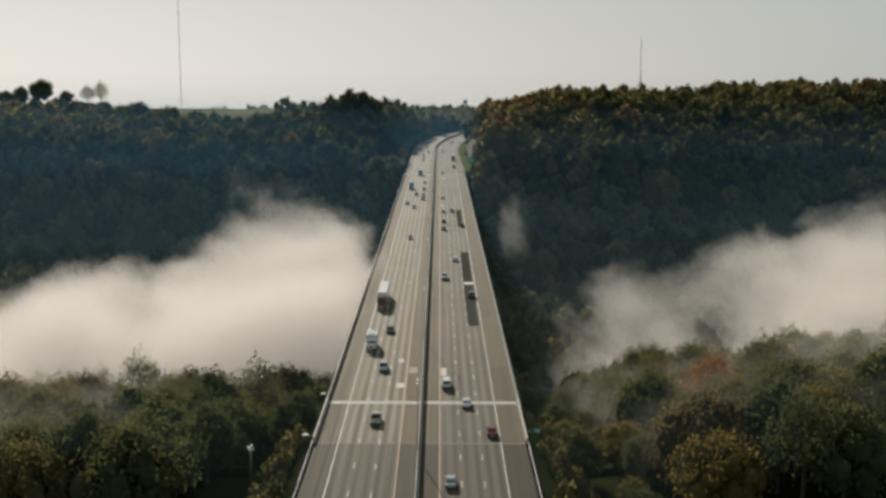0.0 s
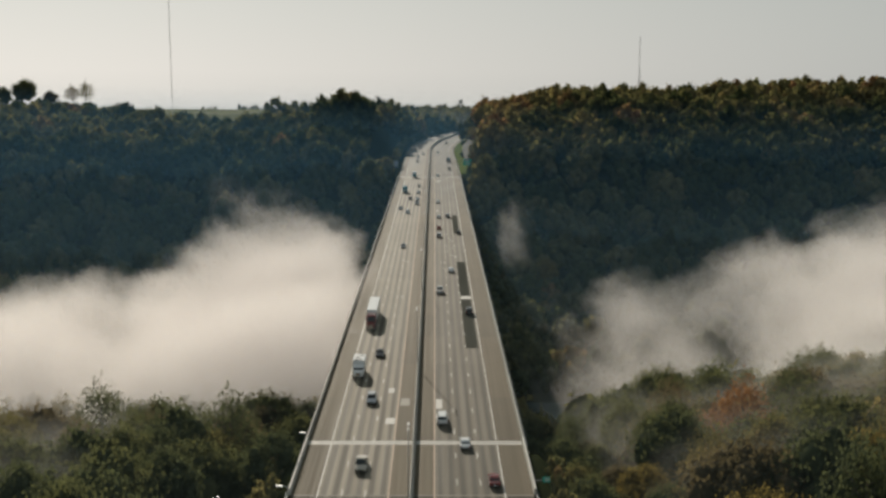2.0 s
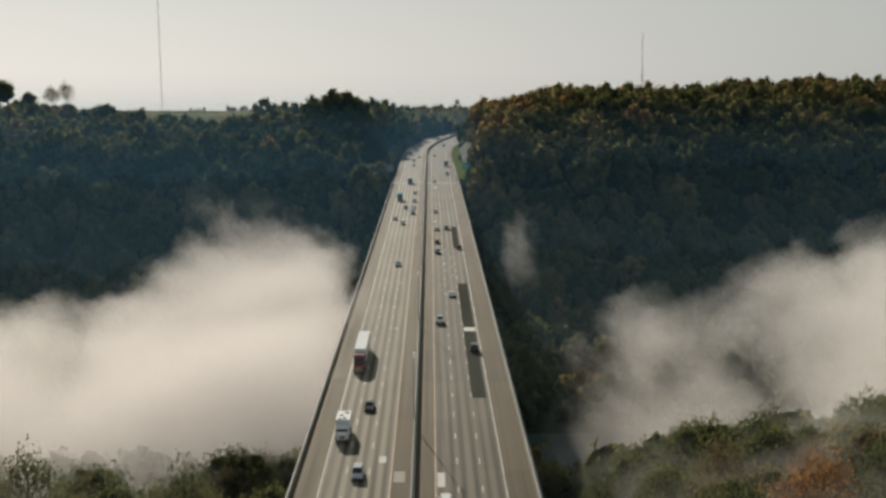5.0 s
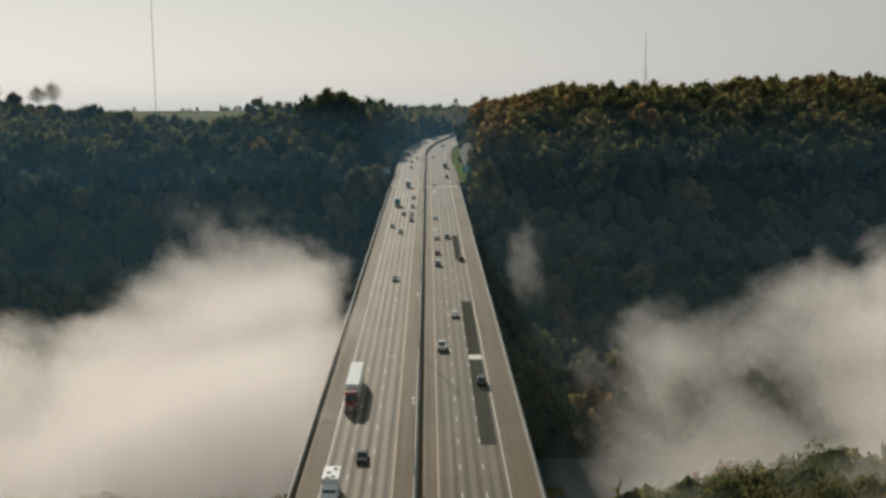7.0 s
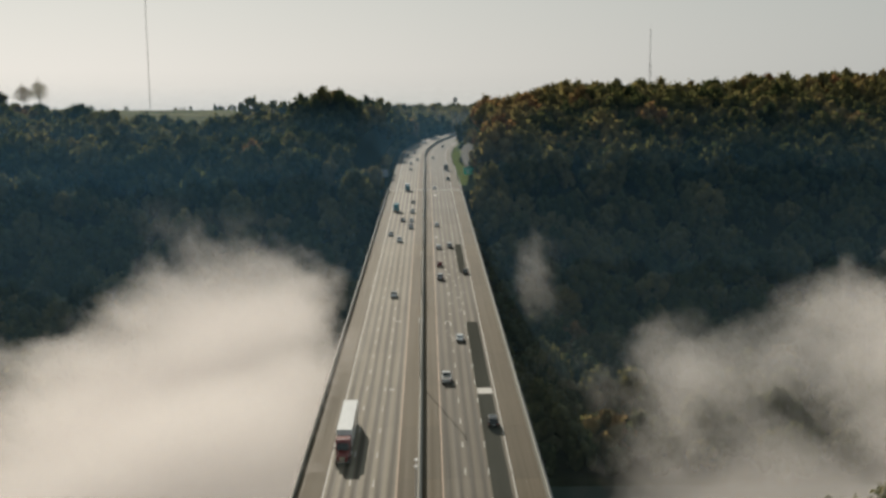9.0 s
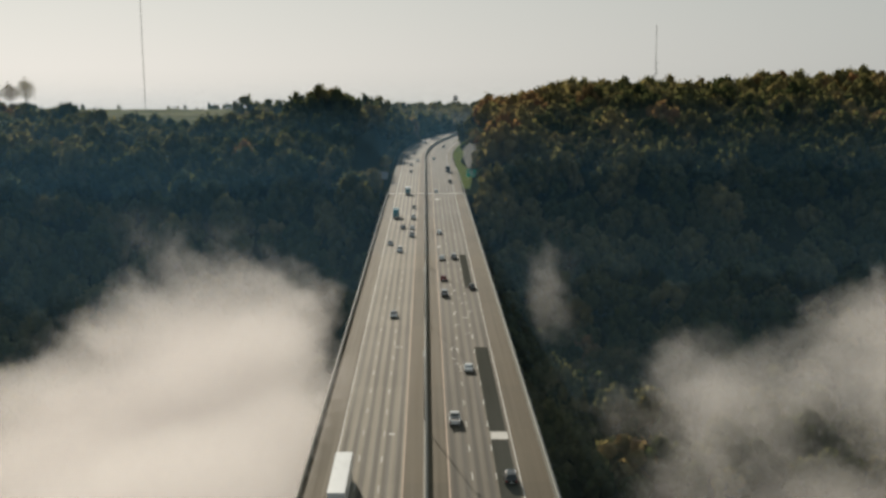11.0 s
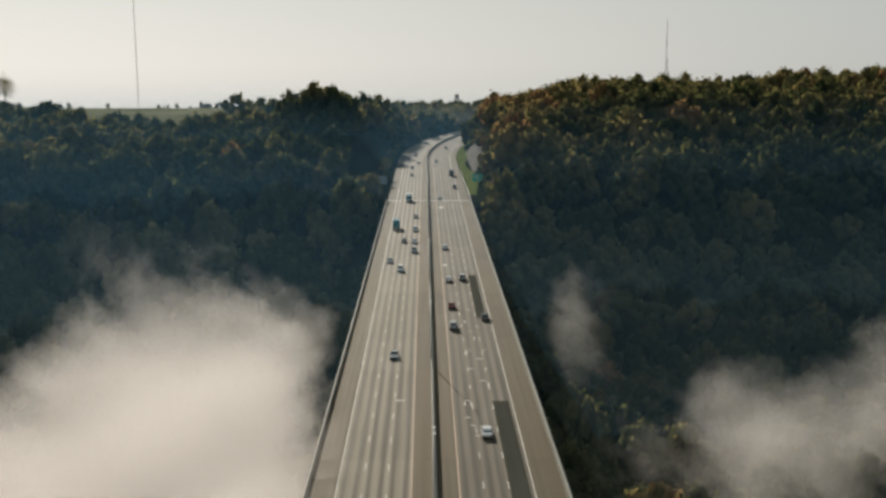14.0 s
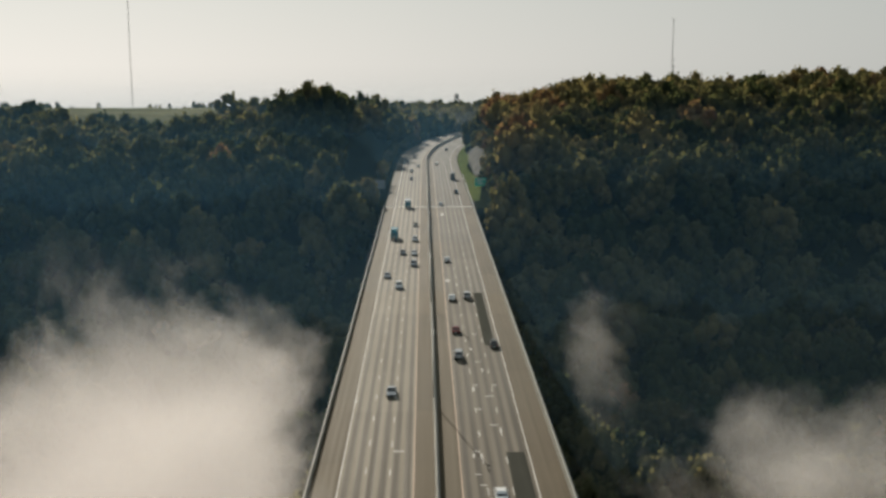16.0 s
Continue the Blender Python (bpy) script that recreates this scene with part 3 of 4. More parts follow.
def crown_arrays(seed, lobes, leaves, leaf, radius=1.0, height=1.5, core=0.72, ragged=0.25):
    """A crown of uneven boughs: leaf clumps round dense hearts. Radius about 1, standing from z = 0."""
    r = np.random.RandomState(seed)
    verts, quads, tris, n = [], [], [], 0
    for k in range(lobes):
        u = (k + 0.5) / lobes
        a = k * 2.39996 + r.uniform(-0.4, 0.4)
        h = u ** 0.85
        reach = radius * (0.35 + 0.65 * math.sin(math.pi * min(max(0.12 + 0.86 * h, 0), 1)) ** 0.8) * r.uniform(0.72, 1.1)
        if h > 0.9:
            reach *= 0.35
        size = radius * r.uniform(0.30, 0.50) * (1.0 - 0.25 * h)
        c = np.array([math.cos(a) * max(reach - size * 0.6, 0.02), math.sin(a) * max(reach - size * 0.6, 0.02), height * (0.10 + 0.86 * h) * r.uniform(0.92, 1.06)])
        squash = np.array([1, 1, r.uniform(0.65, 0.9)])
        if core:
            v = ICO_V * size * core * squash * (1 + r.uniform(-0.28, 0.22, (12, 1))) + c
            verts.append(v)
            tris.append(ICO_F + n)
            n += 12
        m = int(leaves * r.uniform(0.75, 1.25))
        d = r.normal(size=(m, 3))
        d[:, 2] = np.abs(d[:, 2]) * 0.9 - 0.25
        d /= np.linalg.norm(d, axis=1)[:, None]
        p = c + d * (size * (1 + r.normal(0, ragged, (m, 1)))) * squash
        nrm = d + r.normal(0, 0.55, (m, 3))
        nrm /= np.linalg.norm(nrm, axis=1)[:, None]
        t1 = np.cross(nrm, r.normal(size=(m, 3)))
        t1 /= np.linalg.norm(t1, axis=1)[:, None] + 1e-9
        t2 = np.cross(nrm, t1)
        s = leaf * r.uniform(0.6, 1.35, (m, 1))
        t1, t2 = t1 * s, t2 * s * r.uniform(0.5, 0.9, (m, 1))
        q = np.stack([p - t1, p - t2 * 0.8 + nrm * s * 0.15, p + t1, p + t2 + nrm * s * 0.15], 1).reshape(-1, 3)
        verts.append(q)
        quads.append(np.arange(m * 4).reshape(-1, 4) + n)
        n += m * 4
    return np.concatenate(verts), np.concatenate(quads), (np.concatenate(tris) if tris else np.zeros((0, 3), int))


def trunk_mesh(name, seed, tall, crown_from, limbs):
    r = random.Random(seed)
    rad = tall * 0.019
    lean = (r.uniform(-0.4, 0.4), r.uniform(-0.4, 0.4))
    stem = [((lean[0] * u * u, lean[1] * u * u, tall * u - 0.6), rad * (1.5 if u == 0 else 1.05 - 0.85 * u)) for u in (0, 0.05, 0.3, 0.55, 0.8, 0.96)]
    pieces = [tube_mesh("stem", stem, BARK, 8)]
    for k in range(limbs):
        u = crown_from + (0.92 - crown_from) * (k + r.random()) / limbs
        a, reach = k * 2.4 + r.uniform(-0.4, 0.4), tall * 0.26 * (1.15 - 0.65 * u) * r.uniform(0.8, 1.25)
        base = Vector((lean[0] * u * u, lean[1] * u * u, tall * u - 0.6))
        mid = base + Vector((math.cos(a), math.sin(a), 0.55)) * reach * 0.55
        tip = base + Vector((math.cos(a + 0.2), math.sin(a + 0.2), 0.85 + 0.3 * r.random())) * reach
        pieces.append(tube_mesh("limb", [(base, rad * 0.42), (mid, rad * 0.27), (tip, rad * 0.07)], BARK, 5))
        twig = mid + Vector((math.cos(a - 0.9), math.sin(a - 0.9), 0.7)) * reach * 0.45
        pieces.append(tube_mesh("twig", [(mid, rad * 0.18), (twig, rad * 0.04)], BARK, 4))
    return join_meshes(name, pieces, BARK)


SHAPES = {}
for kind, (seed, lobes, leaves, leaf, core, tall, wide, start) in {
        "broad": (11, 38, 112, 0.033, 0.66, 18, 9.0, 0.26), "round": (12, 32, 112, 0.036, 0.66, 15.5, 7.6, 0.24), "tall": (13, 34, 108, 0.038, 0.64, 20, 7.0, 0.28),
        "thin": (14, 30, 76, 0.033, 0.0, 18.5, 6.2, 0.34), "bush": (15, 18, 120, 0.046, 0.7, 8, 5.0, 0.10)}.items():
    v, q, t = crown_arrays(seed, lobes, leaves, leaf, 1.0, 1.0, core, 0.22)
    v = v * np.array([wide, wide, tall * (1 - start) * 0.98]) + np.array([0, 0, tall * start])
    SHAPES[kind] = (v, q, t, trunk_mesh("trunk", seed, tall * 0.97, start, 16 if kind == "thin" else 9), tall)

WORDS = {"broad": "broad spreading", "round": "round-crowned", "tall": "tall upright", "thin": "half-bare thin-leaved", "bush": "low bushy"}
TREES = {}


def tree_at(kind, hue, x, y, size, turn, sink=0.3, z=None):
    m = pose(x, y, (ground_height(x, y) if z is None else z) - sink, 0, 0, turn) @ Matrix.Diagonal((size, size, size * (0.94 + 0.12 * ((turn % 7) / 7)), 1))
    if (kind, hue) in TREES:
        return copy_thing(TREES[kind, hue], m)
    v, q, t, trunk, tall = SHAPES[kind]
    root = thing("tree", f"{WORDS[kind]} tree with {hue} autumn leaves on the river bank", "tree", "trees on the near bank")
    part("trunk", trunk, root)
    part("crown", mesh_fast("crown", v, q, t, LEAVES[hue]), root)
    TREES[kind, hue] = root
    root.matrix_basis = m
    # copies take their size from the pose alone
    return root


r = random.Random(8)
spots = []
for side in (-1, 1):
    gy = 158.0
    while gy < 300:
        gx = 27.0
        reach = 0.44 * gy + 8
        while gx < reach:
            spots.append((side * (gx + r.uniform(-3, 3)), gy + r.uniform(-3.4, 3.4)))
            gx += 10.2
        gy += 9.6
made = 0
for x, y in spots:
    if abs(x) < 24 or made > 285 or (abs(x + 31) < 7 and y < 190):
        continue
    roll, hue = r.random(), "dark green"
    if x < 0:
        hue = r.choice(["dark green", "dark green", "green", "olive", "brown", "brown", "olive"]) if y > 215 else r.choice(["dark green", "green", "olive", "dark green", "green"])
        kind = r.choice(["thin", "thin", "tall", "round", "broad"]) if y > 225 else r.choice(["broad", "round", "broad", "tall"])
    else:
        hue = r.choice(["dark green", "green", "olive", "green", "dark green", "green", "yellow", "dark green", "brown"])
        kind = r.choice(["broad", "round", "tall", "broad", "thin", "round"])
        if 55 < x < 72 and 205 < y < 245 and roll < 0.35:
            hue = "rust"
    if abs(x) < 33:
        kind = r.choice(["bush", "round"])
    # clearing under the fog edge keeps the crowns at the height of the bank's canopy
    size = r.uniform(0.74, 1.1) * (0.68 if 0 < x < 42 else 1.0)
    if x < 0:
        size *= 0.92 if x < -48 else 0.98
        if 220 < y < 262 and roll < 0.55 and x < -33:
            kind, size = "thin", size * 1.04
    tree_at(kind, hue, x, y, size, r.uniform(0, 360))
    made += 1

# sunlit trees that stand out of the shade on the far bank
for x, y, kind, hue, size in ((63, 588, "tall", "yellow", 1.1), (58, 545, "round", "yellow", 0.8), (66, 549, "round", "olive", 0.85), (74, 546, "broad", "olive", 1.0), (71, 532, "bush", "yellow", 1.1), (79, 528, "round", "olive", 0.7), (-187, 672, "broad", "olive", 0.95), (-176, 676, "round", "olive", 0.9)):
    t = tree_at(kind, hue, x, y, size, x * 11 % 360)
    tagged(t, f"{WORDS[kind]} sunlit tree with {hue} leaves below the bridge", "tree", "sunlit trees on the far bank")

# lone trees on the meadow skyline
for x, y, kind, hue, size in ((-377, 972, "tall", "green", 1.1), (-360, 976, "broad", "green", 1.3), (-337, 974, "round", "brown", 1.1), (-317, 972, "thin", "brown", 1.15), (-307, 978, "thin", "olive", 1.2), (-312, 966, "bush", "brown", 1.1), (-392, 975, "broad", "green", 0.9), (-378, 965, "bush", "dark green", 1.0), (-363, 967, "bush", "green", 1.15), (-369, 964, "bush", "brown", 0.9), (-335, 967, "bush", "brown", 1.0), (-321, 965, "bush", "dark green", 0.9), (-352, 965, "bush", "brown", 0.8), (-274, 960, "thin", "brown", 0.62), (-345, 968, "bush", "dark green", 0.9)):
    t = tree_at(kind, hue, x, y, size, x * 7 % 360)
    tagged(t, f"{WORDS[kind]} lone tree with {hue} leaves on the ridge", "tree", "lone trees on the ridge")


def woods(name, label, spots, templates, seed, hue, scale=1.0):
    """Many trees in one object, from a few crown shapes."""
    r = np.random.RandomState(seed)
    vs, qs, ts, tint, n = [], [], [], [], 0
    xs, ys = np.array([s[0] for s in spots]), np.array([s[1] for s in spots])
    zs = land(xs, ys)
    for x, y, z in zip(xs, ys, zs):
        v, q, t = templates[r.randint(len(templates))]
        big = scale * (0.62 + 0.75 * r.random_sample() ** 1.5)
        a, wide, tall = r.uniform(0, 6.28), 7.6 * big * r.uniform(0.85, 1.15), 13.0 * big ** 0.8 * r.uniform(0.85, 1.15)
        c, s = math.cos(a) * wide, math.sin(a) * wide
        w = np.empty_like(v)
        w[:, 0] = v[:, 0] * c - v[:, 1] * s + x
        w[:, 1] = v[:, 0] * s + v[:, 1] * c + y
        w[:, 2] = v[:, 2] * tall + z + 1.6 * scale - 0.6
        vs.append(w)
        qs.append(q + n)
        ts.append(t + n)
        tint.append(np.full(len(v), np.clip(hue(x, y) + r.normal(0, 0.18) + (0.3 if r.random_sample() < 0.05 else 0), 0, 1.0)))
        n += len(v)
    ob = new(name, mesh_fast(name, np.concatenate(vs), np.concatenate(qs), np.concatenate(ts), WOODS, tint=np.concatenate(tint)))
    return tagged(ob, label, "woods", kind="stuff")


COARSE = [crown_arrays(70 + k, 7 + k % 3, 9, 0.15, 1.0, 1.0, 0.9, 0.2) for k in range(6)]
FAR = [crown_arrays(40 + k, 13 + k % 4, 13, 0.10, 1.0, 1.0, 0.92, 0.12) for k in range(10)]
r = random.Random(3)


def scatter(x0, x1, y0, y1, step, keep):
    out, y = [], y0
    while y < y1:
        x = x0
        while x < x1:
            px, py = x + r.uniform(-0.42, 0.42) * step, y + r.uniform(-0.42, 0.42) * step
            if abs(px) < 0.425 * py + 25 and keep(px, py):
                out.append((px, py))
            x += step
        y += step
    return out


def off_road(x, y, clear):
    return abs(x - float(road_x(y))) > clear


def keep_left(x, y):
    edge = (948 if x > -250 else 930) + 10 * math.sin(x / 31) + 6 * math.sin(x / 11)
    if -250 < x < -85:
        edge = 858 + 10 * math.sin(x / 31) + 6 * math.sin(x / 11)
    return y < edge and off_road(x, y, 27 + 17 * float(sm(690, 705, y)) * float(sm(940, 900, y)))


# leaf tone is darkened down the slope, painting in some of its shade
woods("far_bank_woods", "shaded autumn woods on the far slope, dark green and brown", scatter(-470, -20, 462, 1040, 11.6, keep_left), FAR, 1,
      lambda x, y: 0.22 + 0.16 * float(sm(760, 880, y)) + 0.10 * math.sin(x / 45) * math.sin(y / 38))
# tone rises beside the road and at the crest, painting in sunlit leaves
woods("hillside_woods", "autumn woods over the steep hillside, green, yellow and rust, sunlit tone painted in", scatter(20, 470, 462, 960, 11.6, lambda x, y: off_road(x, y, 28 + 5 * float(sm(680, 700, y)) + 6 * float(sm(745, 770, y)) * float(sm(960, 930, y)))), FAR, 2,
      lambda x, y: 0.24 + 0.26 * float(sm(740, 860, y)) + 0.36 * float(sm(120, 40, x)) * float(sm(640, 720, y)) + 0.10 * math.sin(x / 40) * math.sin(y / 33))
woods("near_bank_woods", "misty trees on the lower near bank", scatter(-190, 190, 300, 362, 9.0, lambda x, y: abs(x) > 25), COARSE, 5, lambda x, y: 0.30)
woods("plateau_woods", "distant woods on the plateau beyond the road bend", scatter(-150, 330, 950, 1500, 13.0, lambda x, y: off_road(x, y, 27 if y < 1090 else 22.5) and (x > -90 or (y < 1010 and x > -140))), COARSE, 6,
      lambda x, y: 0.36 + 0.1 * math.sin(x / 50))
hedge = []
for y0, x0, x1, gap in ((1210, -470, -150, -0.7), (1330, -500, -180, -0.9), (1560, -300, 420, -0.9), (1900, -400, 700, -0.9)):
    x = x0
    while x < x1:
        if math.sin(x / 47 + y0) + math.sin(x / 19 + 2 * y0) > gap:
            hedge.append((x, y0 + 22 * math.sin(x / 60 + y0) + r.uniform(-5, 5)))
        x += r.choice((0.5, 1, 2, 2, 3, 26)) + y0 / 800
woods("hedgerow_woods", "far hedgerows along the meadow skyline", hedge, COARSE, 7, lambda x, y: 0.3, 0.29)
woods("cutting_shrubs", "low shrubs and saplings above the road cutting", [(float(road_x(y)) + o + r.uniform(-1.5, 1.5), y + r.uniform(-2, 2)) for y in range(705, 1100, 5) for o in (30, 33.5) if math.sin(y / 13 + o) > -0.3 and (o > 31 or not 800 < y < 915)], COARSE, 8,
      lambda x, y: 0.46, 0.34)
woods("bank_shrubs", "low shrubs beside the road on the shaded bank", [(float(road_x(y)) - 25 + r.uniform(-1.5, 1.5), y + r.uniform(-2, 2)) for y in range(690, 1200, 4) if not 698 < y < 746], COARSE, 9, lambda x, y: 0.42, 0.24)
woods("slope_shrubs", "low shrubs beside the near bridge end", [(sx * r.uniform(22.2, 29.0), r.uniform(138, 264)) for sx in (-1, 1) for k in range(150)], COARSE, 10, lambda x, y: 0.50, 0.19)

# ---- river mist ----
def fog_density(x, y, z):
    """How thick the mist lies: deep in the gorge, torn along its upper and far edges."""
    back = np.interp(x, [-360, -240, -170, -125, -100, -75, -45, -25, 30, 60, 90, 160, 240, 360], [395, 402, 416, 446, 474, 500, 492, 482, 470, 500, 518, 556, 592, 620])
    front = np.interp(x, [-360, -60, 0, 60, 360], [242, 240, 268, 242, 232])
    top = np.interp(x, [-360, -170, -125, -90, -72, -50, -26, -20, -14, -8, 22, 34, 50, 80, 120, 170, 360], [0, 3, 6, 10, 12, 12, 13, 13, 7, -8, -30, -24, -15, -9, -6, -1, 8])
    top = top + 5 * wobble(x, y, 31, 70) + np.minimum(0, (y - 330) * 0.05)
    rise = np.clip((top - z) / 17.0, 0, 1.0)
    low = sm(-82, -60, z)
    thin = np.interp(x, [-360, -30, -14, 20, 36, 60, 110, 150, 360], [1.0, 1.0, 0.7, 0.2, 0.66, 0.72, 0.86, 0.95, 1.0])
    thin = thin - 0.40 * sm(378, 418, y) * sm(20, 40, x) * sm(165, 100, x)
    thin = thin - 0.42 * np.exp(-((x - 74) / 26) ** 2 - ((y - 404) / 22) ** 2)
    d = rise * sm(back + 22, back - np.interp(x, [-85, -40, 0], [115, 50, 60]), y) * sm(front - 12, front + 60, y) * low * thin
    # a wisp that climbs beside the deck
    ax = 27.5 + (y - 400) * 0.12
    az = -16 + (y - 400) * 0.34
    d = d + 0.52 * np.exp(-((x - ax) / 4.6) ** 2 - ((z - az) / 16.0) ** 2) * sm(385, 415, y) * sm(510, 450, y)
    # a torn plume on the crest of the bank
    d = d + 0.20 * np.exp(-((x + 72) / 17) ** 2 - ((y - 440) / 24) ** 2 - ((z - 12) / 8) ** 2)
    return np.where((z > 32) | (z < -80), 0, d)


def fog_bank(name, label, material, x0, x1, y0, y1, step, dx, dz):
    xs, zs = np.arange(x0, x1 + 0.1, dx), np.arange(-78, 36.1, dz)
    gx, gz = np.meshgrid(xs, zs)
    vs, qs, ds, n = [], [], [], 0
    for y in np.arange(y0, y1, step):
        gy = y + 5.0 * wobble(gx, gz * 2.2, 50, 120) + 0.10 * gz
        d = fog_density(gx, gy, gz)
        i = np.arange(gx.size).reshape(gx.shape) + n
        q = np.stack([i[:-1, :-1], i[:-1, 1:], i[1:, 1:], i[1:, :-1]], -1).reshape(-1, 4)
        full = (d[:-1, :-1] + d[:-1, 1:] + d[1:, 1:] + d[1:, :-1]).ravel() > 0.05
        vs.append(np.stack([gx, gy, gz], -1).reshape(-1, 3))
        qs.append(q[full])
        ds.append(d.ravel())
        n += gx.size
    v, q, d = np.concatenate(vs), np.concatenate(qs), np.concatenate(ds)
    used = np.unique(q)
    remap = np.zeros(len(v), int)
    remap[used] = np.arange(len(used))
    ob = new(name, mesh_fast(name, v[used], remap[q], np.zeros((0, 3), int), material, fogginess=d[used]))
    ob.data.polygons.foreach_set("use_smooth", [True] * len(ob.data.polygons))
    return tagged(ob, label, "fog", kind="stuff")


fog_bank("river_fog", "pale morning fog rolling through the river gorge", FOG, -372, 0, 218, 540, 8.0, 6.0, 4.0)
fog_bank("river_fog", "thinner grey morning fog drifting beside the bridge", THIN_FOG, 0, 390, 218, 645, 8.0, 6.0, 4.0)


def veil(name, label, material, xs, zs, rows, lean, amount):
    """Thin tinted sheets hung in the air to paint haze and glare."""
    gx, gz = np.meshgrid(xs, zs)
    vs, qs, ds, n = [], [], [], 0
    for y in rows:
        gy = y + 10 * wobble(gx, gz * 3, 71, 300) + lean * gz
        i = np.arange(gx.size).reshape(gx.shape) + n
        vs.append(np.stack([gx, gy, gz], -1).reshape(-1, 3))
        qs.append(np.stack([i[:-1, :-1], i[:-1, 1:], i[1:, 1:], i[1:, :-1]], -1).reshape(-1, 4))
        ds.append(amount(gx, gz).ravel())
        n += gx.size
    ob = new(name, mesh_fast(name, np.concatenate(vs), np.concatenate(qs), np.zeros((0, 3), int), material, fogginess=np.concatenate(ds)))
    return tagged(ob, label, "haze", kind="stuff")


# painted haze, stronger to the left and low down
veil("valley_haze", "thin sheets painting blue morning haze over the shaded slopes", HAZE, axis([(-520, 520, 20)]), np.arange(-80, 61, 7.0), range(500, 1090, 84), 0.0,
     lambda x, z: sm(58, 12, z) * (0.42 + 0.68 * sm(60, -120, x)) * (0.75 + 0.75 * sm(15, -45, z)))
# sheets added to lift the dark tones, as veiling glare would
veil("near_tone_lift", "faint pale sheets added above the near bank to lift its dark tones", NEAR_LIFT, axis([(-300, 300, 30)]), np.arange(-78, 41, 8.0), (150, 270, 400), 0.0,
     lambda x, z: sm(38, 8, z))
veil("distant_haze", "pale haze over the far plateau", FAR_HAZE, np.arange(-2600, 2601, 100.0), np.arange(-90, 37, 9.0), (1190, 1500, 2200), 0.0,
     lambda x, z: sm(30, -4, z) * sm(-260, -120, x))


def bank_mist(name, label):
    """Thin mist that drifts up between the trees of the near bank."""
    vs, qs, ds, n = [], [], [], 0
    for side in (-1, 1):
        xs, hs = np.arange(23, 176, 6.0) * side, np.arange(0, 22, 3.0)
        gx, gh = np.meshgrid(xs, hs)
        for k, y in enumerate((172, 184, 196, 208, 220, 232, 244, 256, 268, 280, 292, 304, 318)):
            gy = y + 4 * wobble(gx, gx * 0, 90 + k, 60)
            d = sm(21, 8, gh) * (0.6 + 1.4 * sm(190, 285, gy)) * sm(32, 54, np.abs(gx))
            i = np.arange(gx.size).reshape(gx.shape) + n
            vs.append(np.stack([gx, gy, land(gx, gy) + gh], -1).reshape(-1, 3))
            qs.append(np.stack([i[:-1, :-1], i[:-1, 1:], i[1:, 1:], i[1:, :-1]], -1).reshape(-1, 4))
            ds.append(d.ravel())
            n += gx.size
    ob = new(name, mesh_fast(name, np.concatenate(vs), np.concatenate(qs), np.zeros((0, 3), int), BANK_MIST, fogginess=np.concatenate(ds)))
    return tagged(ob, label, "mist", kind="stuff")


bank_mist("bank_mist", "thin mist drifting between the trees of the near bank")


# ---- vehicles (front towards +y) ----
def wheel(root, x, y, radius, width):
    side = 1 if x > 0 else -1
    me = tube_mesh("tyre", [((-width / 2, 0, 0), radius * 0.9), ((-width * 0.4, 0, 0), radius), ((width * 0.4, 0, 0), radius), ((width / 2, 0, 0), radius * 0.9)], TYRE, 14)
    w = part("wheel", me, root, at=(x, y, radius))
    part("rim", tube_mesh("rim", [((side * width * 0.30, 0, 0), radius * 0.62), ((side * width * 0.52, 0, 0), radius * 0.58), ((side * width * 0.53, 0, 0), radius * 0.15)], RIM, 12), w)


def ring(y, hw, z0, z1, round_=0.10):
    return [(-hw * 0.9, y, z0), (-hw, y, z0 + 0.12), (-hw, y, z1 - round_), (-hw + round_, y, z1), (hw - round_, y, z1), (hw, y, z1 - round_), (hw, y, z0 + 0.12), (hw * 0.9, y, z0)]


def pane(name, corners, root):
    """A slightly thick pane between four corners."""
    c = [Vector(p) for p in corners]
    n = (c[1] - c[0]).cross(c[3] - c[0]).normalized() * 0.012
    verts = [p + n for p in c] + [p - n for p in c]
    return part(name, mesh_of(name, verts, [(0, 1, 2, 3), (7, 6, 5, 4), (0, 4, 5, 1), (1, 5, 6, 2), (2, 6, 7, 3), (3, 7, 4, 0)], GLASS), root)


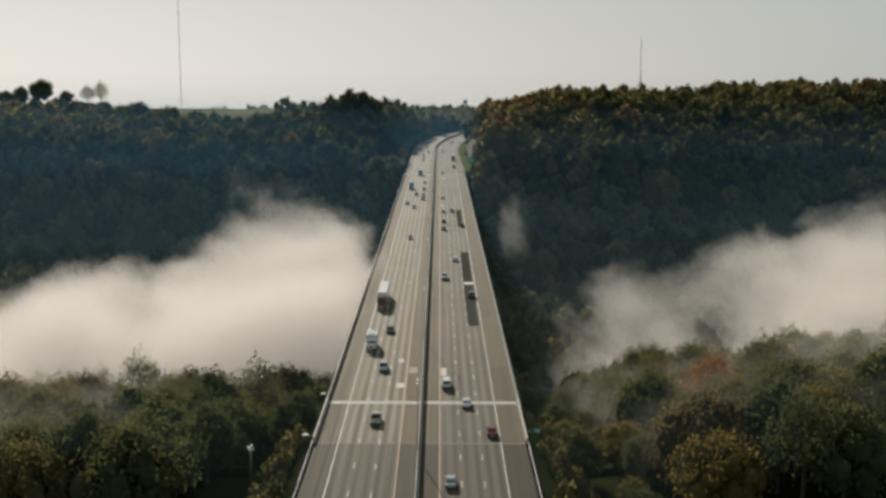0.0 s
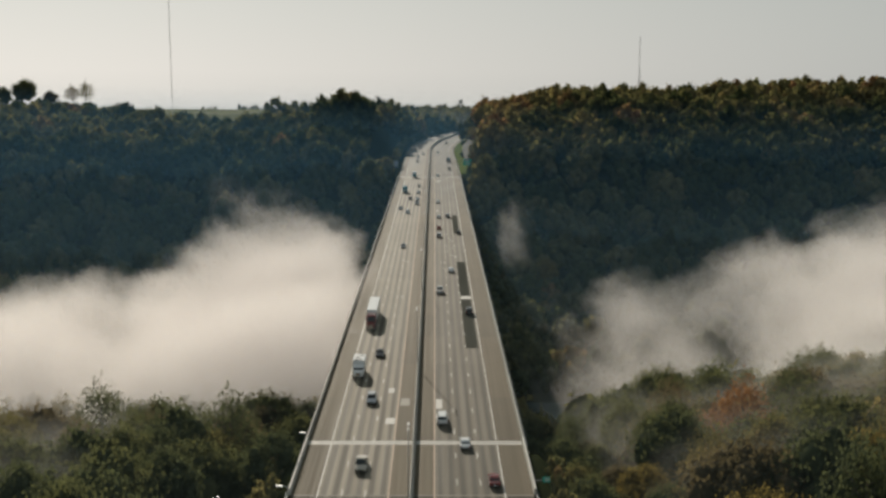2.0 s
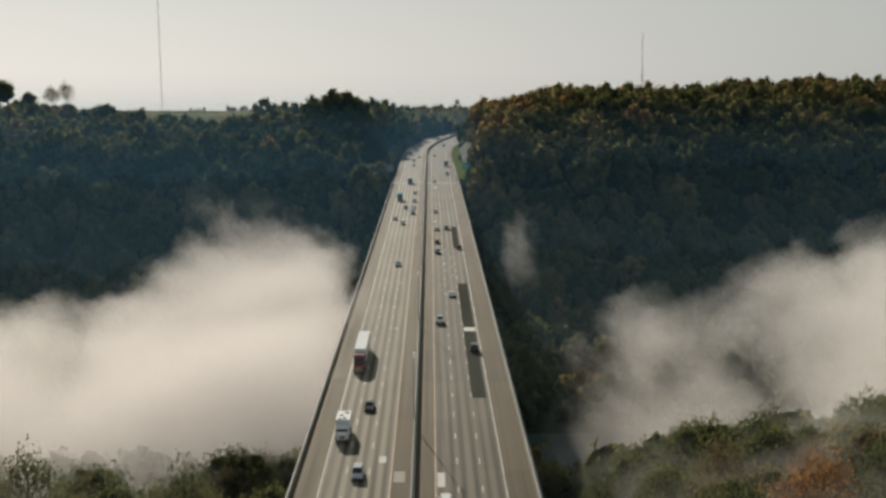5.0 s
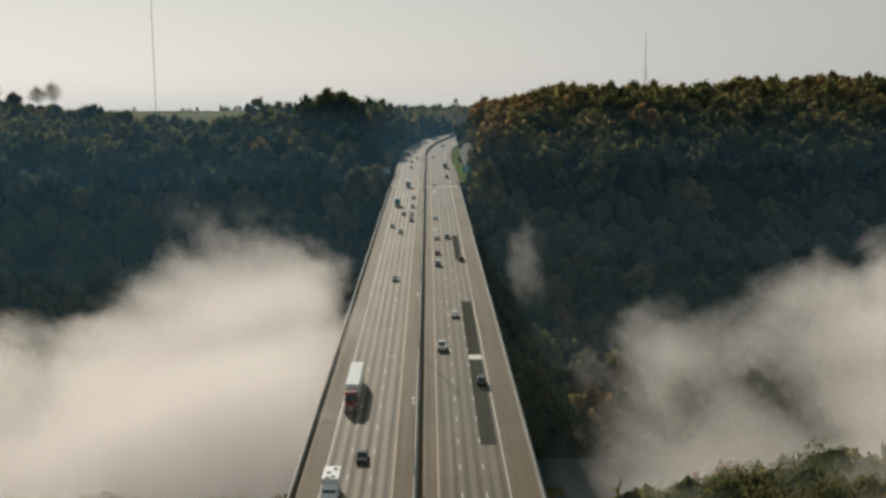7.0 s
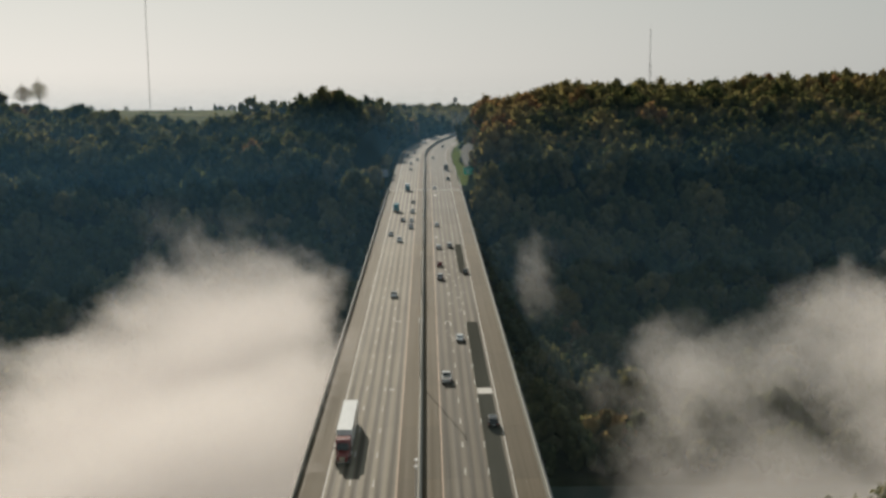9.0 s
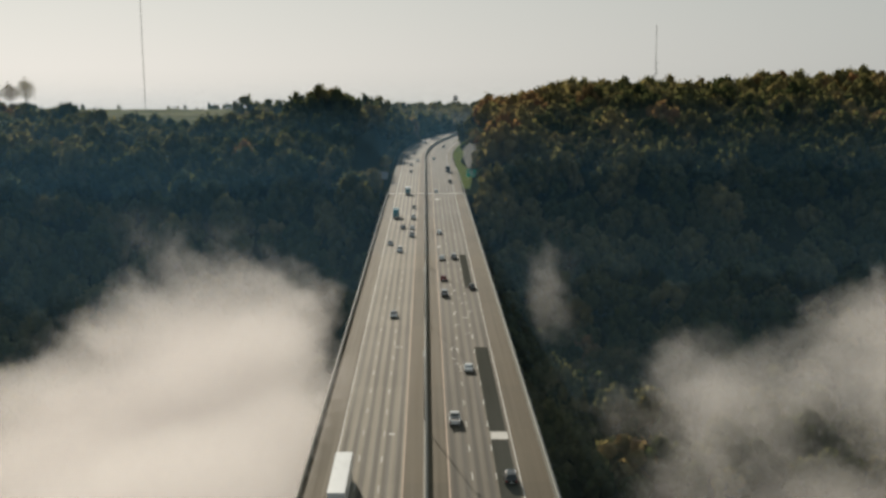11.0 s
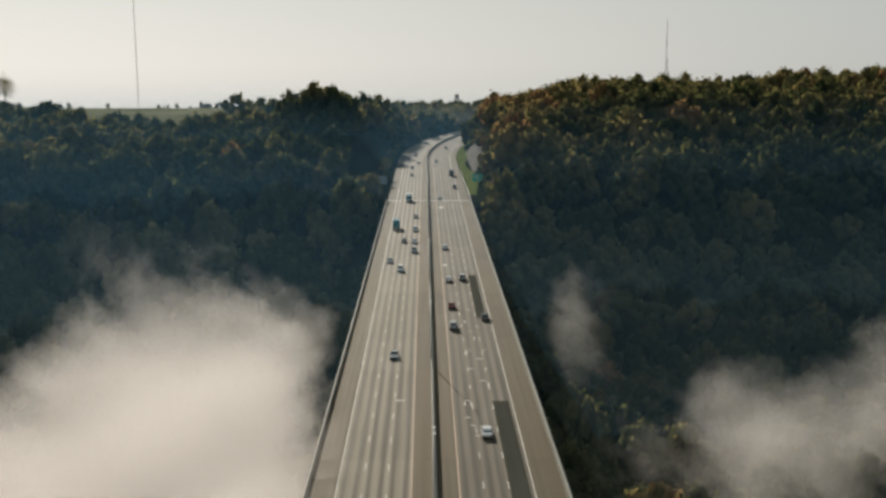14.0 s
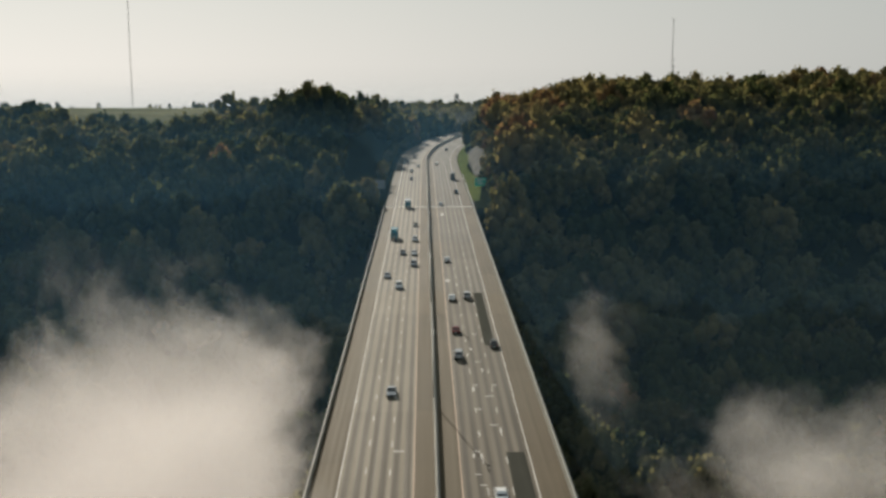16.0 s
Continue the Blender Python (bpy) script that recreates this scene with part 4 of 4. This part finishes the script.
def car(kind, colour):
    """A passenger car: saloon, utility car, van or pickup."""
    L, W, belt, roof, low = {"saloon": (4.8, 0.91, 0.95, 1.45, 0.22), "suv": (4.75, 0.95, 1.08, 1.76, 0.28), "van": (5.1, 0.99, 1.1, 1.85, 0.25), "pickup": (5.7, 0.99, 1.12, 1.88, 0.34)}[kind]
    mat = PAINTS[colour]
    names = {"saloon": "car", "suv": "suv", "van": "minivan", "pickup": "pickup_truck"}
    words = {"saloon": "saloon car", "suv": "tall estate car", "van": "family van", "pickup": "pickup truck with an open bed"}
    root = thing(names[kind], f"{colour} {words[kind]} driving on the concrete motorway", names[kind].replace("_", " "), "vehicles on the motorway")
    f, b = L / 2, -L / 2
    hood = {"saloon": 1.25, "suv": 1.15, "van": 0.85, "pickup": 1.35}[kind]
    stations = [(b, W * 0.86, low + 0.16, belt - 0.16), (b + 0.12, W * 0.95, low, belt - 0.03), (b + 0.8, W, low, belt), (0.3, W, low, belt), (f - hood, W, low, belt), (f - hood * 0.5, W * 0.98, low, belt - 0.10), (f - 0.25, W * 0.93, low, belt - 0.20), (f, W * 0.80, low + 0.14, belt - 0.34)]
    part("body", loft("body", [ring(*s) for s in stations], mat), root)
    rear = {"saloon": b + 0.75, "suv": b + 0.12, "van": b + 0.10, "pickup": -0.55}[kind]
    rtop = {"saloon": b + 1.45, "suv": b + 0.55, "van": b + 0.40, "pickup": -0.35}[kind]
    wtop, wbot = f - hood - 0.75, f - hood - 0.02
    hb, ht = W * 0.93, W * 0.74
    cab = [[(-hb, rear, belt - 0.02), (hb, rear, belt - 0.02), (ht, rtop, roof - 0.05), (-ht, rtop, roof - 0.05)],
           [(-hb, rear + 0.1, belt - 0.02), (hb, rear + 0.1, belt - 0.02), (ht, rtop + 0.2, roof), (-ht, rtop + 0.2, roof)],
           [(-hb, wbot - 0.15, belt - 0.02), (hb, wbot - 0.15, belt - 0.02), (ht, wtop - 0.1, roof), (-ht, wtop - 0.1, roof)],
           [(-hb, wbot, belt - 0.02), (hb, wbot, belt - 0.02), (ht, wtop, roof - 0.06), (-ht, wtop, roof - 0.06)]]
    part("cabin", loft("cabin", cab, mat), root)
    pane("windscreen", [(-hb * 0.93, wbot + 0.012, belt + 0.05), (hb * 0.93, wbot + 0.012, belt + 0.05), (ht * 0.95, wtop + 0.08, roof - 0.10), (-ht * 0.95, wtop + 0.08, roof - 0.10)], root)
    k = 0.15
    pane("rear_window", [(hb * 0.9, rear - 0.005 + (rtop - rear) * k, belt + 0.06), (-hb * 0.9, rear - 0.005 + (rtop - rear) * k, belt + 0.06), (-ht * 0.93, rtop - 0.04, roof - 0.12), (ht * 0.93, rtop - 0.04, roof - 0.12)], root)
    for s in (-1, 1):
        midy = (rear + wbot) / 2 + 0.05
        for y0, y1 in ((rear + 0.35, midy - 0.05), (midy + 0.05, wbot - 0.2)):
            def up(y):
                return min(max(y, rtop + 0.18), wtop - 0.1)
            pane("side_window", [(s * (hb - 0.02), y0, belt + 0.06), (s * (hb - 0.02), y1, belt + 0.06), (s * (ht + 0.02), up(y1), roof - 0.10), (s * (ht + 0.02), up(y0), roof - 0.10)][::s], root)
        part("headlight", box_mesh("headlight", (0.36, 0.14, 0.15), HEADLAMP, 0.03, (s * (W * 0.68), f - 0.07, belt - 0.40)), root)
        part("taillight", box_mesh("taillight", (0.22, 0.10, 0.26), TAILLAMP, 0.03, (s * (W * 0.78), b + 0.04, belt - 0.24)), root)
        part("mirror", box_mesh("mirror", (0.20, 0.12, 0.14), mat, 0.03, (s * (W + 0.06), wbot - 0.25, belt + 0.08)), root)
    part("bumper", box_mesh("bumper", (W * 1.7, 0.16, 0.20), BLACK_TRIM, 0.04, (0, f - 0.06, low + 0.16)), root)
    part("bumper", box_mesh("bumper", (W * 1.7, 0.14, 0.22), BLACK_TRIM, 0.04, (0, b + 0.03, low + 0.20)), root)
    part("grille", box_mesh("grille", (W * 0.8, 0.05, 0.16), BLACK_TRIM, 0.01, (0, f - 0.02, belt - 0.44)), root)
    part("number_plate", box_mesh("number_plate", (0.32, 0.02, 0.16), SIGN_WHITE, 0.0, (0, b - 0.05, belt - 0.42)), root)
    if kind == "pickup":
        part("load_bed", box_mesh("load_bed", (W * 1.62, 1.75, 0.03), BLACK_TRIM, 0.0, (0, b + 1.05, belt + 0.018)), root, "open dark load bed")
        for s in (-1, 1):
            part("bed_wall", box_mesh("bed_wall", (0.12, 2.0, 0.22), mat, 0.03, (s * (W - 0.08), b + 1.05, belt + 0.10)), root)
    if kind in ("suv", "van"):
        for s in (-1, 1):
            part("roof_rail", box_mesh("roof_rail", (0.04, 1.7, 0.05), CHROME, 0.01, (s * ht * 0.82, -0.5, roof + 0.02)), root)
    rad = 0.33 if kind == "saloon" else 0.38
    for s in (-1, 1):
        for y in (f - 0.92, b + 0.95):
            wheel(root, s * (W - 0.10), y, rad, 0.22)
    return root


def lorry(kind, cab_colour, box_colour):
    """A heavy lorry: long semi-trailer rig, or a short box truck."""
    long = kind == "semi"
    box_len = 16.0 if long else (6.2 if kind == "box" else 5.2)
    label = {"semi": f"long articulated lorry, {cab_colour} tractor and {box_colour} trailer", "box": f"box lorry with {cab_colour} cab and {box_colour} body on the motorway",
             "camper": "white camper van with roof hatches on the bridge"}[kind]
    root = thing({"semi": "semi_truck", "box": "box_truck", "camper": "camper_van"}[kind], label, {"semi": "truck", "box": "truck", "camper": "camper"}[kind], "vehicles on the motorway")
    mat, bmat = PAINTS[cab_colour], PAINTS[box_colour]
    total = box_len + (5.6 if long else 2.4)
    f = total / 2
    top = 4.1 if long else 3.5
    b = -f
    floor = 1.15 if long else 0.9
    part("cargo_box", box_mesh("cargo_box", (2.55, box_len, top - floor), bmat, 0.05, (0, b + box_len / 2, (top + floor) / 2)), root, f"{box_colour} cargo box")
    for s in (-1, 1):
        part("rear_door", box_mesh("rear_door", (1.18, 0.05, top - floor - 0.25), bmat, 0.01, (s * 0.61, b - 0.02, (top + floor) / 2)), root)
        part("taillight", box_mesh("taillight", (0.3, 0.06, 0.14), TAILLAMP, 0.01, (s * 1.0, b - 0.02, floor - 0.12)), root)
        part("side_skirt", box_mesh("side_skirt", (0.04, box_len * 0.5, 0.55), bmat, 0.01, (s * 1.22, b + box_len * 0.45, floor - 0.28)), root)
    part("chassis", box_mesh("chassis", (1.0, total - 1.0, 0.28), BLACK_TRIM, 0.02, (0, -0.2, 0.86)), root)
    if kind == "camper":
        for x, y in ((-0.5, b + 1.2), (0.4, b + 2.6), (-0.3, b + 4.2), (0.5, b + 4.6)):
            part("roof_hatch", box_mesh("roof_hatch", (0.6, 0.6, 0.18), BLACK_TRIM, 0.04, (x, y, top + 0.08)), root, "dark roof hatch")
    c0 = f - (4.6 if long else 2.3)
    nose = 1.9 if long else 0.9
    ctop = 3.5 if long else 2.7
    cabin = [ring(c0, 1.22, 0.75, ctop, 0.2), ring(f - nose - 0.5, 1.22, 0.75, ctop, 0.2), ring(f - nose - 0.1, 1.2, 0.75, ctop - 0.45, 0.2), ring(f - nose + 0.25, 1.15, 0.75, 1.95, 0.2)]
    part("cab", loft("cab", cabin, mat), root, f"{cab_colour} cab")
    part("bonnet", loft("bonnet", [ring(f - nose + 0.2, 1.08, 0.6, 1.95, 0.25), ring(f - 0.35, 0.98, 0.6, 1.72, 0.25), ring(f - 0.02, 0.85, 0.7, 1.5, 0.2)], mat), root)
    pane("windscreen", [(-1.0, f - nose + 0.27, 1.98), (1.0, f - nose + 0.27, 1.98), (0.98, f - nose - 0.10, ctop - 0.42), (-0.98, f - nose - 0.10, ctop - 0.42)], root)
    for s in (-1, 1):
        pane("side_window", [(s * 1.225, f - nose - 1.0, 1.9), (s * 1.225, f - nose - 0.15, 1.9), (s * 1.225, f - nose - 0.25, 2.5), (s * 1.225, f - nose - 1.0, 2.5)], root)
        part("mirror", box_mesh("mirror", (0.22, 0.1, 0.5), CHROME, 0.02, (s * 1.45, f - nose - 0.1, 2.2)), root)
        part("headlight", box_mesh("headlight", (0.34, 0.12, 0.22), HEADLAMP, 0.03, (s * 0.78, f - 0.10, 1.0)), root)
        if long:
            part("exhaust_stack", tube_mesh("exhaust_stack", [((s * 1.1, c0 - 0.15, 1.0), 0.08), ((s * 1.1, c0 - 0.15, 3.8), 0.08)], CHROME, 8), root, "chrome exhaust stack")
            part("fuel_tank", tube_mesh("fuel_tank", [((s * 1.0, c0 + 0.2, 0.72), 0.32), ((s * 1.0, c0 + 1.8, 0.72), 0.32)], CHROME, 12), root, "chrome fuel tank")
    part("grille", box_mesh("grille", (1.0, 0.05, 0.7), CHROME, 0.02, (0, f - 0.01, 1.12)), root)
    part("bumper", box_mesh("bumper", (2.3, 0.25, 0.32), CHROME, 0.05, (0, f - 0.05, 0.52)), root)
    axles = [f - 1.1] + ([f - 4.6, f - 5.9, b + 1.4, b + 2.7] if long else [b + 1.6])
    for s in (-1, 1):
        for k, y in enumerate(axles):
            wheel(root, s * (1.08 if k == 0 else 1.02), y, 0.5, 0.3 if k == 0 else 0.5)
    return root


TRAFFIC = [  # kind, colour(s), lane offset, y; negative offsets come towards the viewer
    ("saloon", "silver", 4.85, 161.8), ("saloon", "white", 8.4, 202.8), ("van", "white", 4.5, 215.7), ("suv", "silver", -9.4, 227.9), ("saloon", "black", -9.5, 262.6),
    ("semi", ("dark red", "white"), -13.1, 297.0), ("suv", "black", 12.4, 305.7), ("pickup", "white", 4.6, 333.1), ("saloon", "white", 8.4, 366.0), ("saloon", "silver", -8.6, 414.4),
    ("saloon", "black", 12.7, 448.3), ("suv", "silver", 4.7, 439.6), ("saloon", "dark red", 4.8, 461.0), ("suv", "silver", 8.8, 497.2), ("saloon", "white", 4.8, 494.9),
    ("suv", "white", -9.4, 510.3), ("saloon", "silver", -13.1, 525.1), ("suv", "silver", -5.6, 543.1), ("saloon", "white", 4.7, 549.8), ("saloon", "white", -5.7, 562.1),
    ("saloon", "grey", -9.3, 562.9), ("box", ("teal", "teal"), -12.9, 594.0), ("suv", "white", -5.6, 589.0), ("saloon", "beige", -5.7, 623.2), ("box", ("teal", "white"), -9.3, 676.0),
    ("saloon", "white", 4.9, 684.0), ("van", "black", 12.9, 728.4), ("box", ("grey", "grey"), 12.9, 790.0), ("saloon", "silver", -9.2, 788.7), ("suv", "white", -9.6, 830.5),
    ("saloon", "white", -5.8, 861.2), ("saloon", "white", 5.4, 875.1), ("suv", "grey", -13.0, 895.6), ("saloon", "silver", -9.3, 923.2), ("suv", "dark blue", 8.5, 985.0),
    ("camper", ("white", "white"), -13.2, 247.0), ("pickup", "beige", -9.0, 192.5), ("saloon", "dark red", 12.6, 186.0),
]
BUILT = {}
for kind, colour, off, y in TRAFFIC:
    key = (kind, colour)
    tilt = math.degrees(math.atan(float(road_x(y + 1) - road_x(y - 1)) / 2))
    m = pose(float(road_x(y)) + off, y, 0.012, 0, 0, (180 if off < 0 else 0) - tilt)
    if key in BUILT:
        copy_thing(BUILT[key], m)
        continue
    BUILT[key] = lorry(kind, *colour) if isinstance(colour, tuple) else car(kind, colour)
    BUILT[key].matrix_basis = m

# ---- lamps on the median ----
def street_lamp():
    root = thing("street_lamp", "tall steel twin-arm street lamp on the median barrier", "street lamp", "street lamps along the median")
    part("pole", tube_mesh("pole", [((0, 0, 0), 0.11), ((0, 0, 6), 0.09), ((0, 0, 12.2), 0.06)], MAST, 10), root)
    part("base_plate", box_mesh("base_plate", (0.26, 0.5, 0.08), STEEL, 0.01, (0, 0, 0.04)), root)
    for s in (-1, 1):
        arm = part("arm", tube_mesh("arm", [((0, 0, 11.8), 0.05), ((0, s * 0.5, 12.1), 0.045), ((0, s * 0.9, 12.2), 0.04)], STEEL, 8), root)
        part("lamp_head", box_mesh("lamp_head", (0.36, 0.75, 0.16), LAMP_HEAD, 0.05, (0, s * 1.2, 12.2)), arm, "pale grey lamp head")
    return root


lamp = street_lamp()
lamp.matrix_basis = pose(BARRIER_X - 0.22, 96.0, 1.2)
for k in range(1, 8):
    y = 96.0 + 78.2 * k
    copy_thing(lamp, pose(BARRIER_X - 0.22, y, 1.2))


# ---- signs ----
def bars(root, rows, x0, x1, y, z_top, h):
    """White legend strokes that cannot be read."""
    for k, (a, b) in enumerate(rows):
        part("legend_bar", box_mesh("legend_bar", ((x1 - x0) * (b - a), 0.02, h), SIGN_WHITE, 0.0, (x0 + (x1 - x0) * (a + b) / 2, y, z_top - k * h * 1.9)), root)


def road_sign(x, y, z, w, h, foot, back=False, turn=0.0, label=""):
    root = thing("road_sign", label, "road sign")
    mat = SIGN_BACK if back else SIGN_GREEN
    part("panel", box_mesh("panel", (w, 0.06, h), mat, 0.02, (0, 0, z)), root)
    if not back:
        bars(root, [(0.15, 0.8), (0.1, 0.62), (0.3, 0.85)], -w / 2, w / 2, -0.045, z + h * 0.28, h * 0.13)
        part("border", join_meshes("border", [box_mesh("b", (w * 0.96, 0.02, 0.06), SIGN_WHITE, 0, (0, -0.042, z + s * h * 0.46)) for s in (-1, 1)] + [box_mesh("b", (0.06, 0.02, h * 0.92), SIGN_WHITE, 0, (s * w * 0.48, -0.042, z)) for s in (-1, 1)], SIGN_WHITE), root)
    for s in (-1, 1):
        part("post", tube_mesh("post", [((s * w * 0.32, 0.12, foot), 0.09), ((s * w * 0.32, 0.12, z + h * 0.4), 0.09)], STEEL, 8), root)
    root.matrix_basis = pose(x, y, 0, 0, 0, turn)
    return root


road_sign(25.0, 737, 4.4, 5.3, 3.9, ground_height(25.2, 737) - 0.4, label="large green motorway sign on two steel posts beside the verge")
road_sign(-24.6, 742, 2.8, 6.0, 4.2, ground_height(-24.6, 742) - 0.4, True, label="grey back of a motorway sign on two posts")

# bracketed sign and fittings at the near bridge end
def bracket_sign():
    root = thing("bracket_sign", "small green sign on a steel bracket outside the parapet", "road sign")
    part("arm", tube_mesh("arm", [((0, 0, 0.9), 0.06), ((0.8, 0, 1.05), 0.06), ((1.9, 0, 1.05), 0.05)], STEEL, 8), root)
    part("panel", box_mesh("panel", (1.7, 0.06, 0.9), SIGN_GREEN, 0.02, (2.3, 0, 1.15)), root)
    bars(root, [(0.15, 0.8), (0.2, 0.7)], 1.5, 3.1, -0.04, 1.32, 0.16)
    return root


bracket_sign().matrix_basis = pose(18.72, 184.5, 0)


def side_lamp(reach):
    root = thing("parapet_lamp", "white lamp on a short arm outside the bridge parapet", "lamp")
    part("arm", tube_mesh("arm", [((0, 0, 0.8), 0.06), ((-0.4, 0, 1.2), 0.05), ((-reach, 0, 1.25), 0.045)], STEEL, 8), root)
    part("lamp_head", box_mesh("lamp_head", (1.1, 0.4, 0.2), LAMP_HEAD, 0.06, (-reach - 0.3, 0, 1.27)), root, "white lamp head")
    return root


side_lamp(0.7).matrix_basis = pose(-19.42, 206.0, 0)
side_lamp(1.3).matrix_basis = pose(-19.42, 181.5, 0)

# guard rail before the bridge
def guard_rail(x, y0, y1, label):
    root = thing("guard_rail", label, "guard rail")
    prof = [(-0.04, 0.45), (0.02, 0.50), (-0.03, 0.58), (0.02, 0.66), (-0.04, 0.72)]
    verts, faces = [], []
    for y in (y0, y1):
        verts += [(x + a, y, z) for a, z in prof] + [(x + a + 0.012, y, z) for a, z in prof[::-1]]
    n = len(prof) * 2
    faces = [(k, (k + 1) % n, n + (k + 1) % n, n + k) for k in range(n)] + [tuple(range(n)), tuple(range(2 * n - 1, n - 1, -1))]
    part("rail", mesh_of("rail", verts, faces, STEEL), root)
    post = box_mesh("post", (0.12, 0.16, 1.5), STEEL, 0.01)
    y = y0 + 0.5
    while y < y1:
        part("post", post, root, at=(x + (0.12 if x > 0 else -0.12), y, -0.02))
        y += 1.9
    return root


guard_rail(-19.5, 120, 180.6, "galvanised guard rail along the shoulder before the bridge")
guard_rail(18.9, 120, 180.6, "galvanised guard rail along the outer shoulder before the bridge")
guard_rail(19.0, 680, 812, "galvanised guard rail along the grass verge")

# lamp mast in the near trees
mast = thing("mast_light", "slim steel mast with a cluster of white floodlights", "lamp mast")
zz = ground_height(-31.5, 185)
part("pole", tube_mesh("pole", [((0, 0, -0.5), 0.2), ((0, 0, -2.3 - zz), 0.12)], STEEL, 8), mast)
for k in range(5):
    a = k * 1.257
    part("floodlight", box_mesh("floodlight", (0.34, 0.26, 0.34), LAMP_HEAD, 0.05, (0.5 * math.cos(a), 0.5 * math.sin(a), -2.75 - zz + 0.5 * (k % 2))), mast, "white floodlight")
part("head_frame", tube_mesh("head_frame", [((0, 0, -2.95 - zz), 0.36), ((0, 0, -2.87 - zz), 0.36)], STEEL, 10), mast)
mast.matrix_basis = pose(-31.5, 185, zz)

# ---- verge and cut rock beside the road beyond the bridge ----
def strip(name, a0, b0, za, zb, y0, y1, step, material, rough, seed):
    ys = np.arange(y0, y1, step)
    us = np.linspace(0, 1, 9)
    verts = []
    for y in ys:
        f = min(1.0, (y - y0) / 30.0) * min(1.0, (y1 - y) / 40.0)
        for u in us:
            off = a0 + (b0(y) - a0) * u
            z = za + (zb - za) * (u ** 1.2) * f + rough * float(wobble(np.array(off * 3), np.array(y), seed, 9)) * (0.2 + u)
            px = float(road_x(y)) + off
            verts.append((px, y, max(z, ground_height(px, y) + 0.45 + rough * float(wobble(np.array(off * 3), np.array(y), seed + 1, 7)) if off > 21 else z)))
    n = len(us)
    faces = [(i * n + k, i * n + k + 1, (i + 1) * n + k + 1, (i + 1) * n + k) for i in range(len(ys) - 1) for k in range(n - 1)]
    return mesh_of(name, verts, faces, material, True)


verge = new("verge", strip("verge", 18.9, lambda y: 24.5 + 2.0 * math.sin(y / 23), 0.0, 2.0, 700, 1090, 6, GRASS, 0.05, 61))
tagged(verge, "bright green mown grass verge beside the road", "grass", kind="structure")
rock = new("rock_cut", strip("rock_cut", 25.0, lambda y: 32.5 + 1.0 * math.sin(y / 9) + 0.7 * math.sin(y / 3.1), 1.2, 10.0, 785, 930, 2, ROCK, 0.5, 62))
tagged(rock, "grey layered rock face of the road cutting", "rock", kind="structure")

# ---- masts on the skyline ----
def radio_mast(x, y, foot, top, wide, label, antennas=False):
    root = thing("radio_mast", label, "mast")
    h = top - foot
    legs = []
    for k in range(3):
        a = k * 2.094
        legs.append(part("leg", tube_mesh("leg", [((wide * math.cos(a), wide * math.sin(a), 0), wide * 0.22), ((wide * math.cos(a) * 0.8, wide * math.sin(a) * 0.8, h), wide * 0.18)], MAST, 6), root))
    n = int(h / (wide * 6))
    pieces = []
    for i in range(n):
        for k in range(3):
            a, c = k * 2.094, (k + 1) * 2.094
            z0, z1 = h * i / n, h * (i + 1) / n
            s0, s1 = wide * (1 - 0.2 * i / n), wide * (1 - 0.2 * (i + 1) / n)
            pieces.append(tube_mesh("brace", [((s0 * math.cos(a), s0 * math.sin(a), z0), wide * 0.1), ((s1 * math.cos(c), s1 * math.sin(c), z1), wide * 0.1)], MAST, 4))
    part("lattice", join_meshes("lattice", pieces, MAST), root)
    part("top_rod", tube_mesh("top_rod", [((0, 0, h), wide * 0.15), ((0, 0, h + 4), wide * 0.08)], MAST, 6), root)
    if antennas:
        for z, r_ in ((0.50, 1.2), (0.54, 1.0), (0.60, 1.1)):
            part("antenna", tube_mesh("antenna", [((wide + 0.9, 0, h * z), 0.5), ((wide + 0.9, 0, h * z + 2.6), 0.5)], MAST, 8), root, "drum antenna")
    root.matrix_basis = pose(x, y, foot)
    return root


radio_mast(-452, 1882, float(ground_height(-452, 1882)), 330, 0.7, "very tall slim guyed radio mast on the plateau")
radio_mast(238, 1260, float(ground_height(238, 1260)), 104, 0.55, "slim lattice radio mast with antennas above the woods", True)
wt = thing("water_tower", "dark distant water tower above the woods", "tower")
zz = ground_height(46, 1800)
for k in range(6):
    a = k * 1.047
    part("leg", tube_mesh("leg", [((3.4 * math.cos(a), 3.4 * math.sin(a), 0), 0.35), ((2.6 * math.cos(a), 2.6 * math.sin(a), 20), 0.35)], MAST, 6), wt)
part("tank", loft("tank", [[(rr_ * math.cos(k * 0.5236), rr_ * math.sin(k * 0.5236), z) for k in range(12)] for rr_, z in ((1.5, 18), (3.2, 19.5), (3.5, 22), (3.2, 24.5), (1.2, 26))], MAST), wt)
wt.matrix_basis = pose(46, 1800, zz)
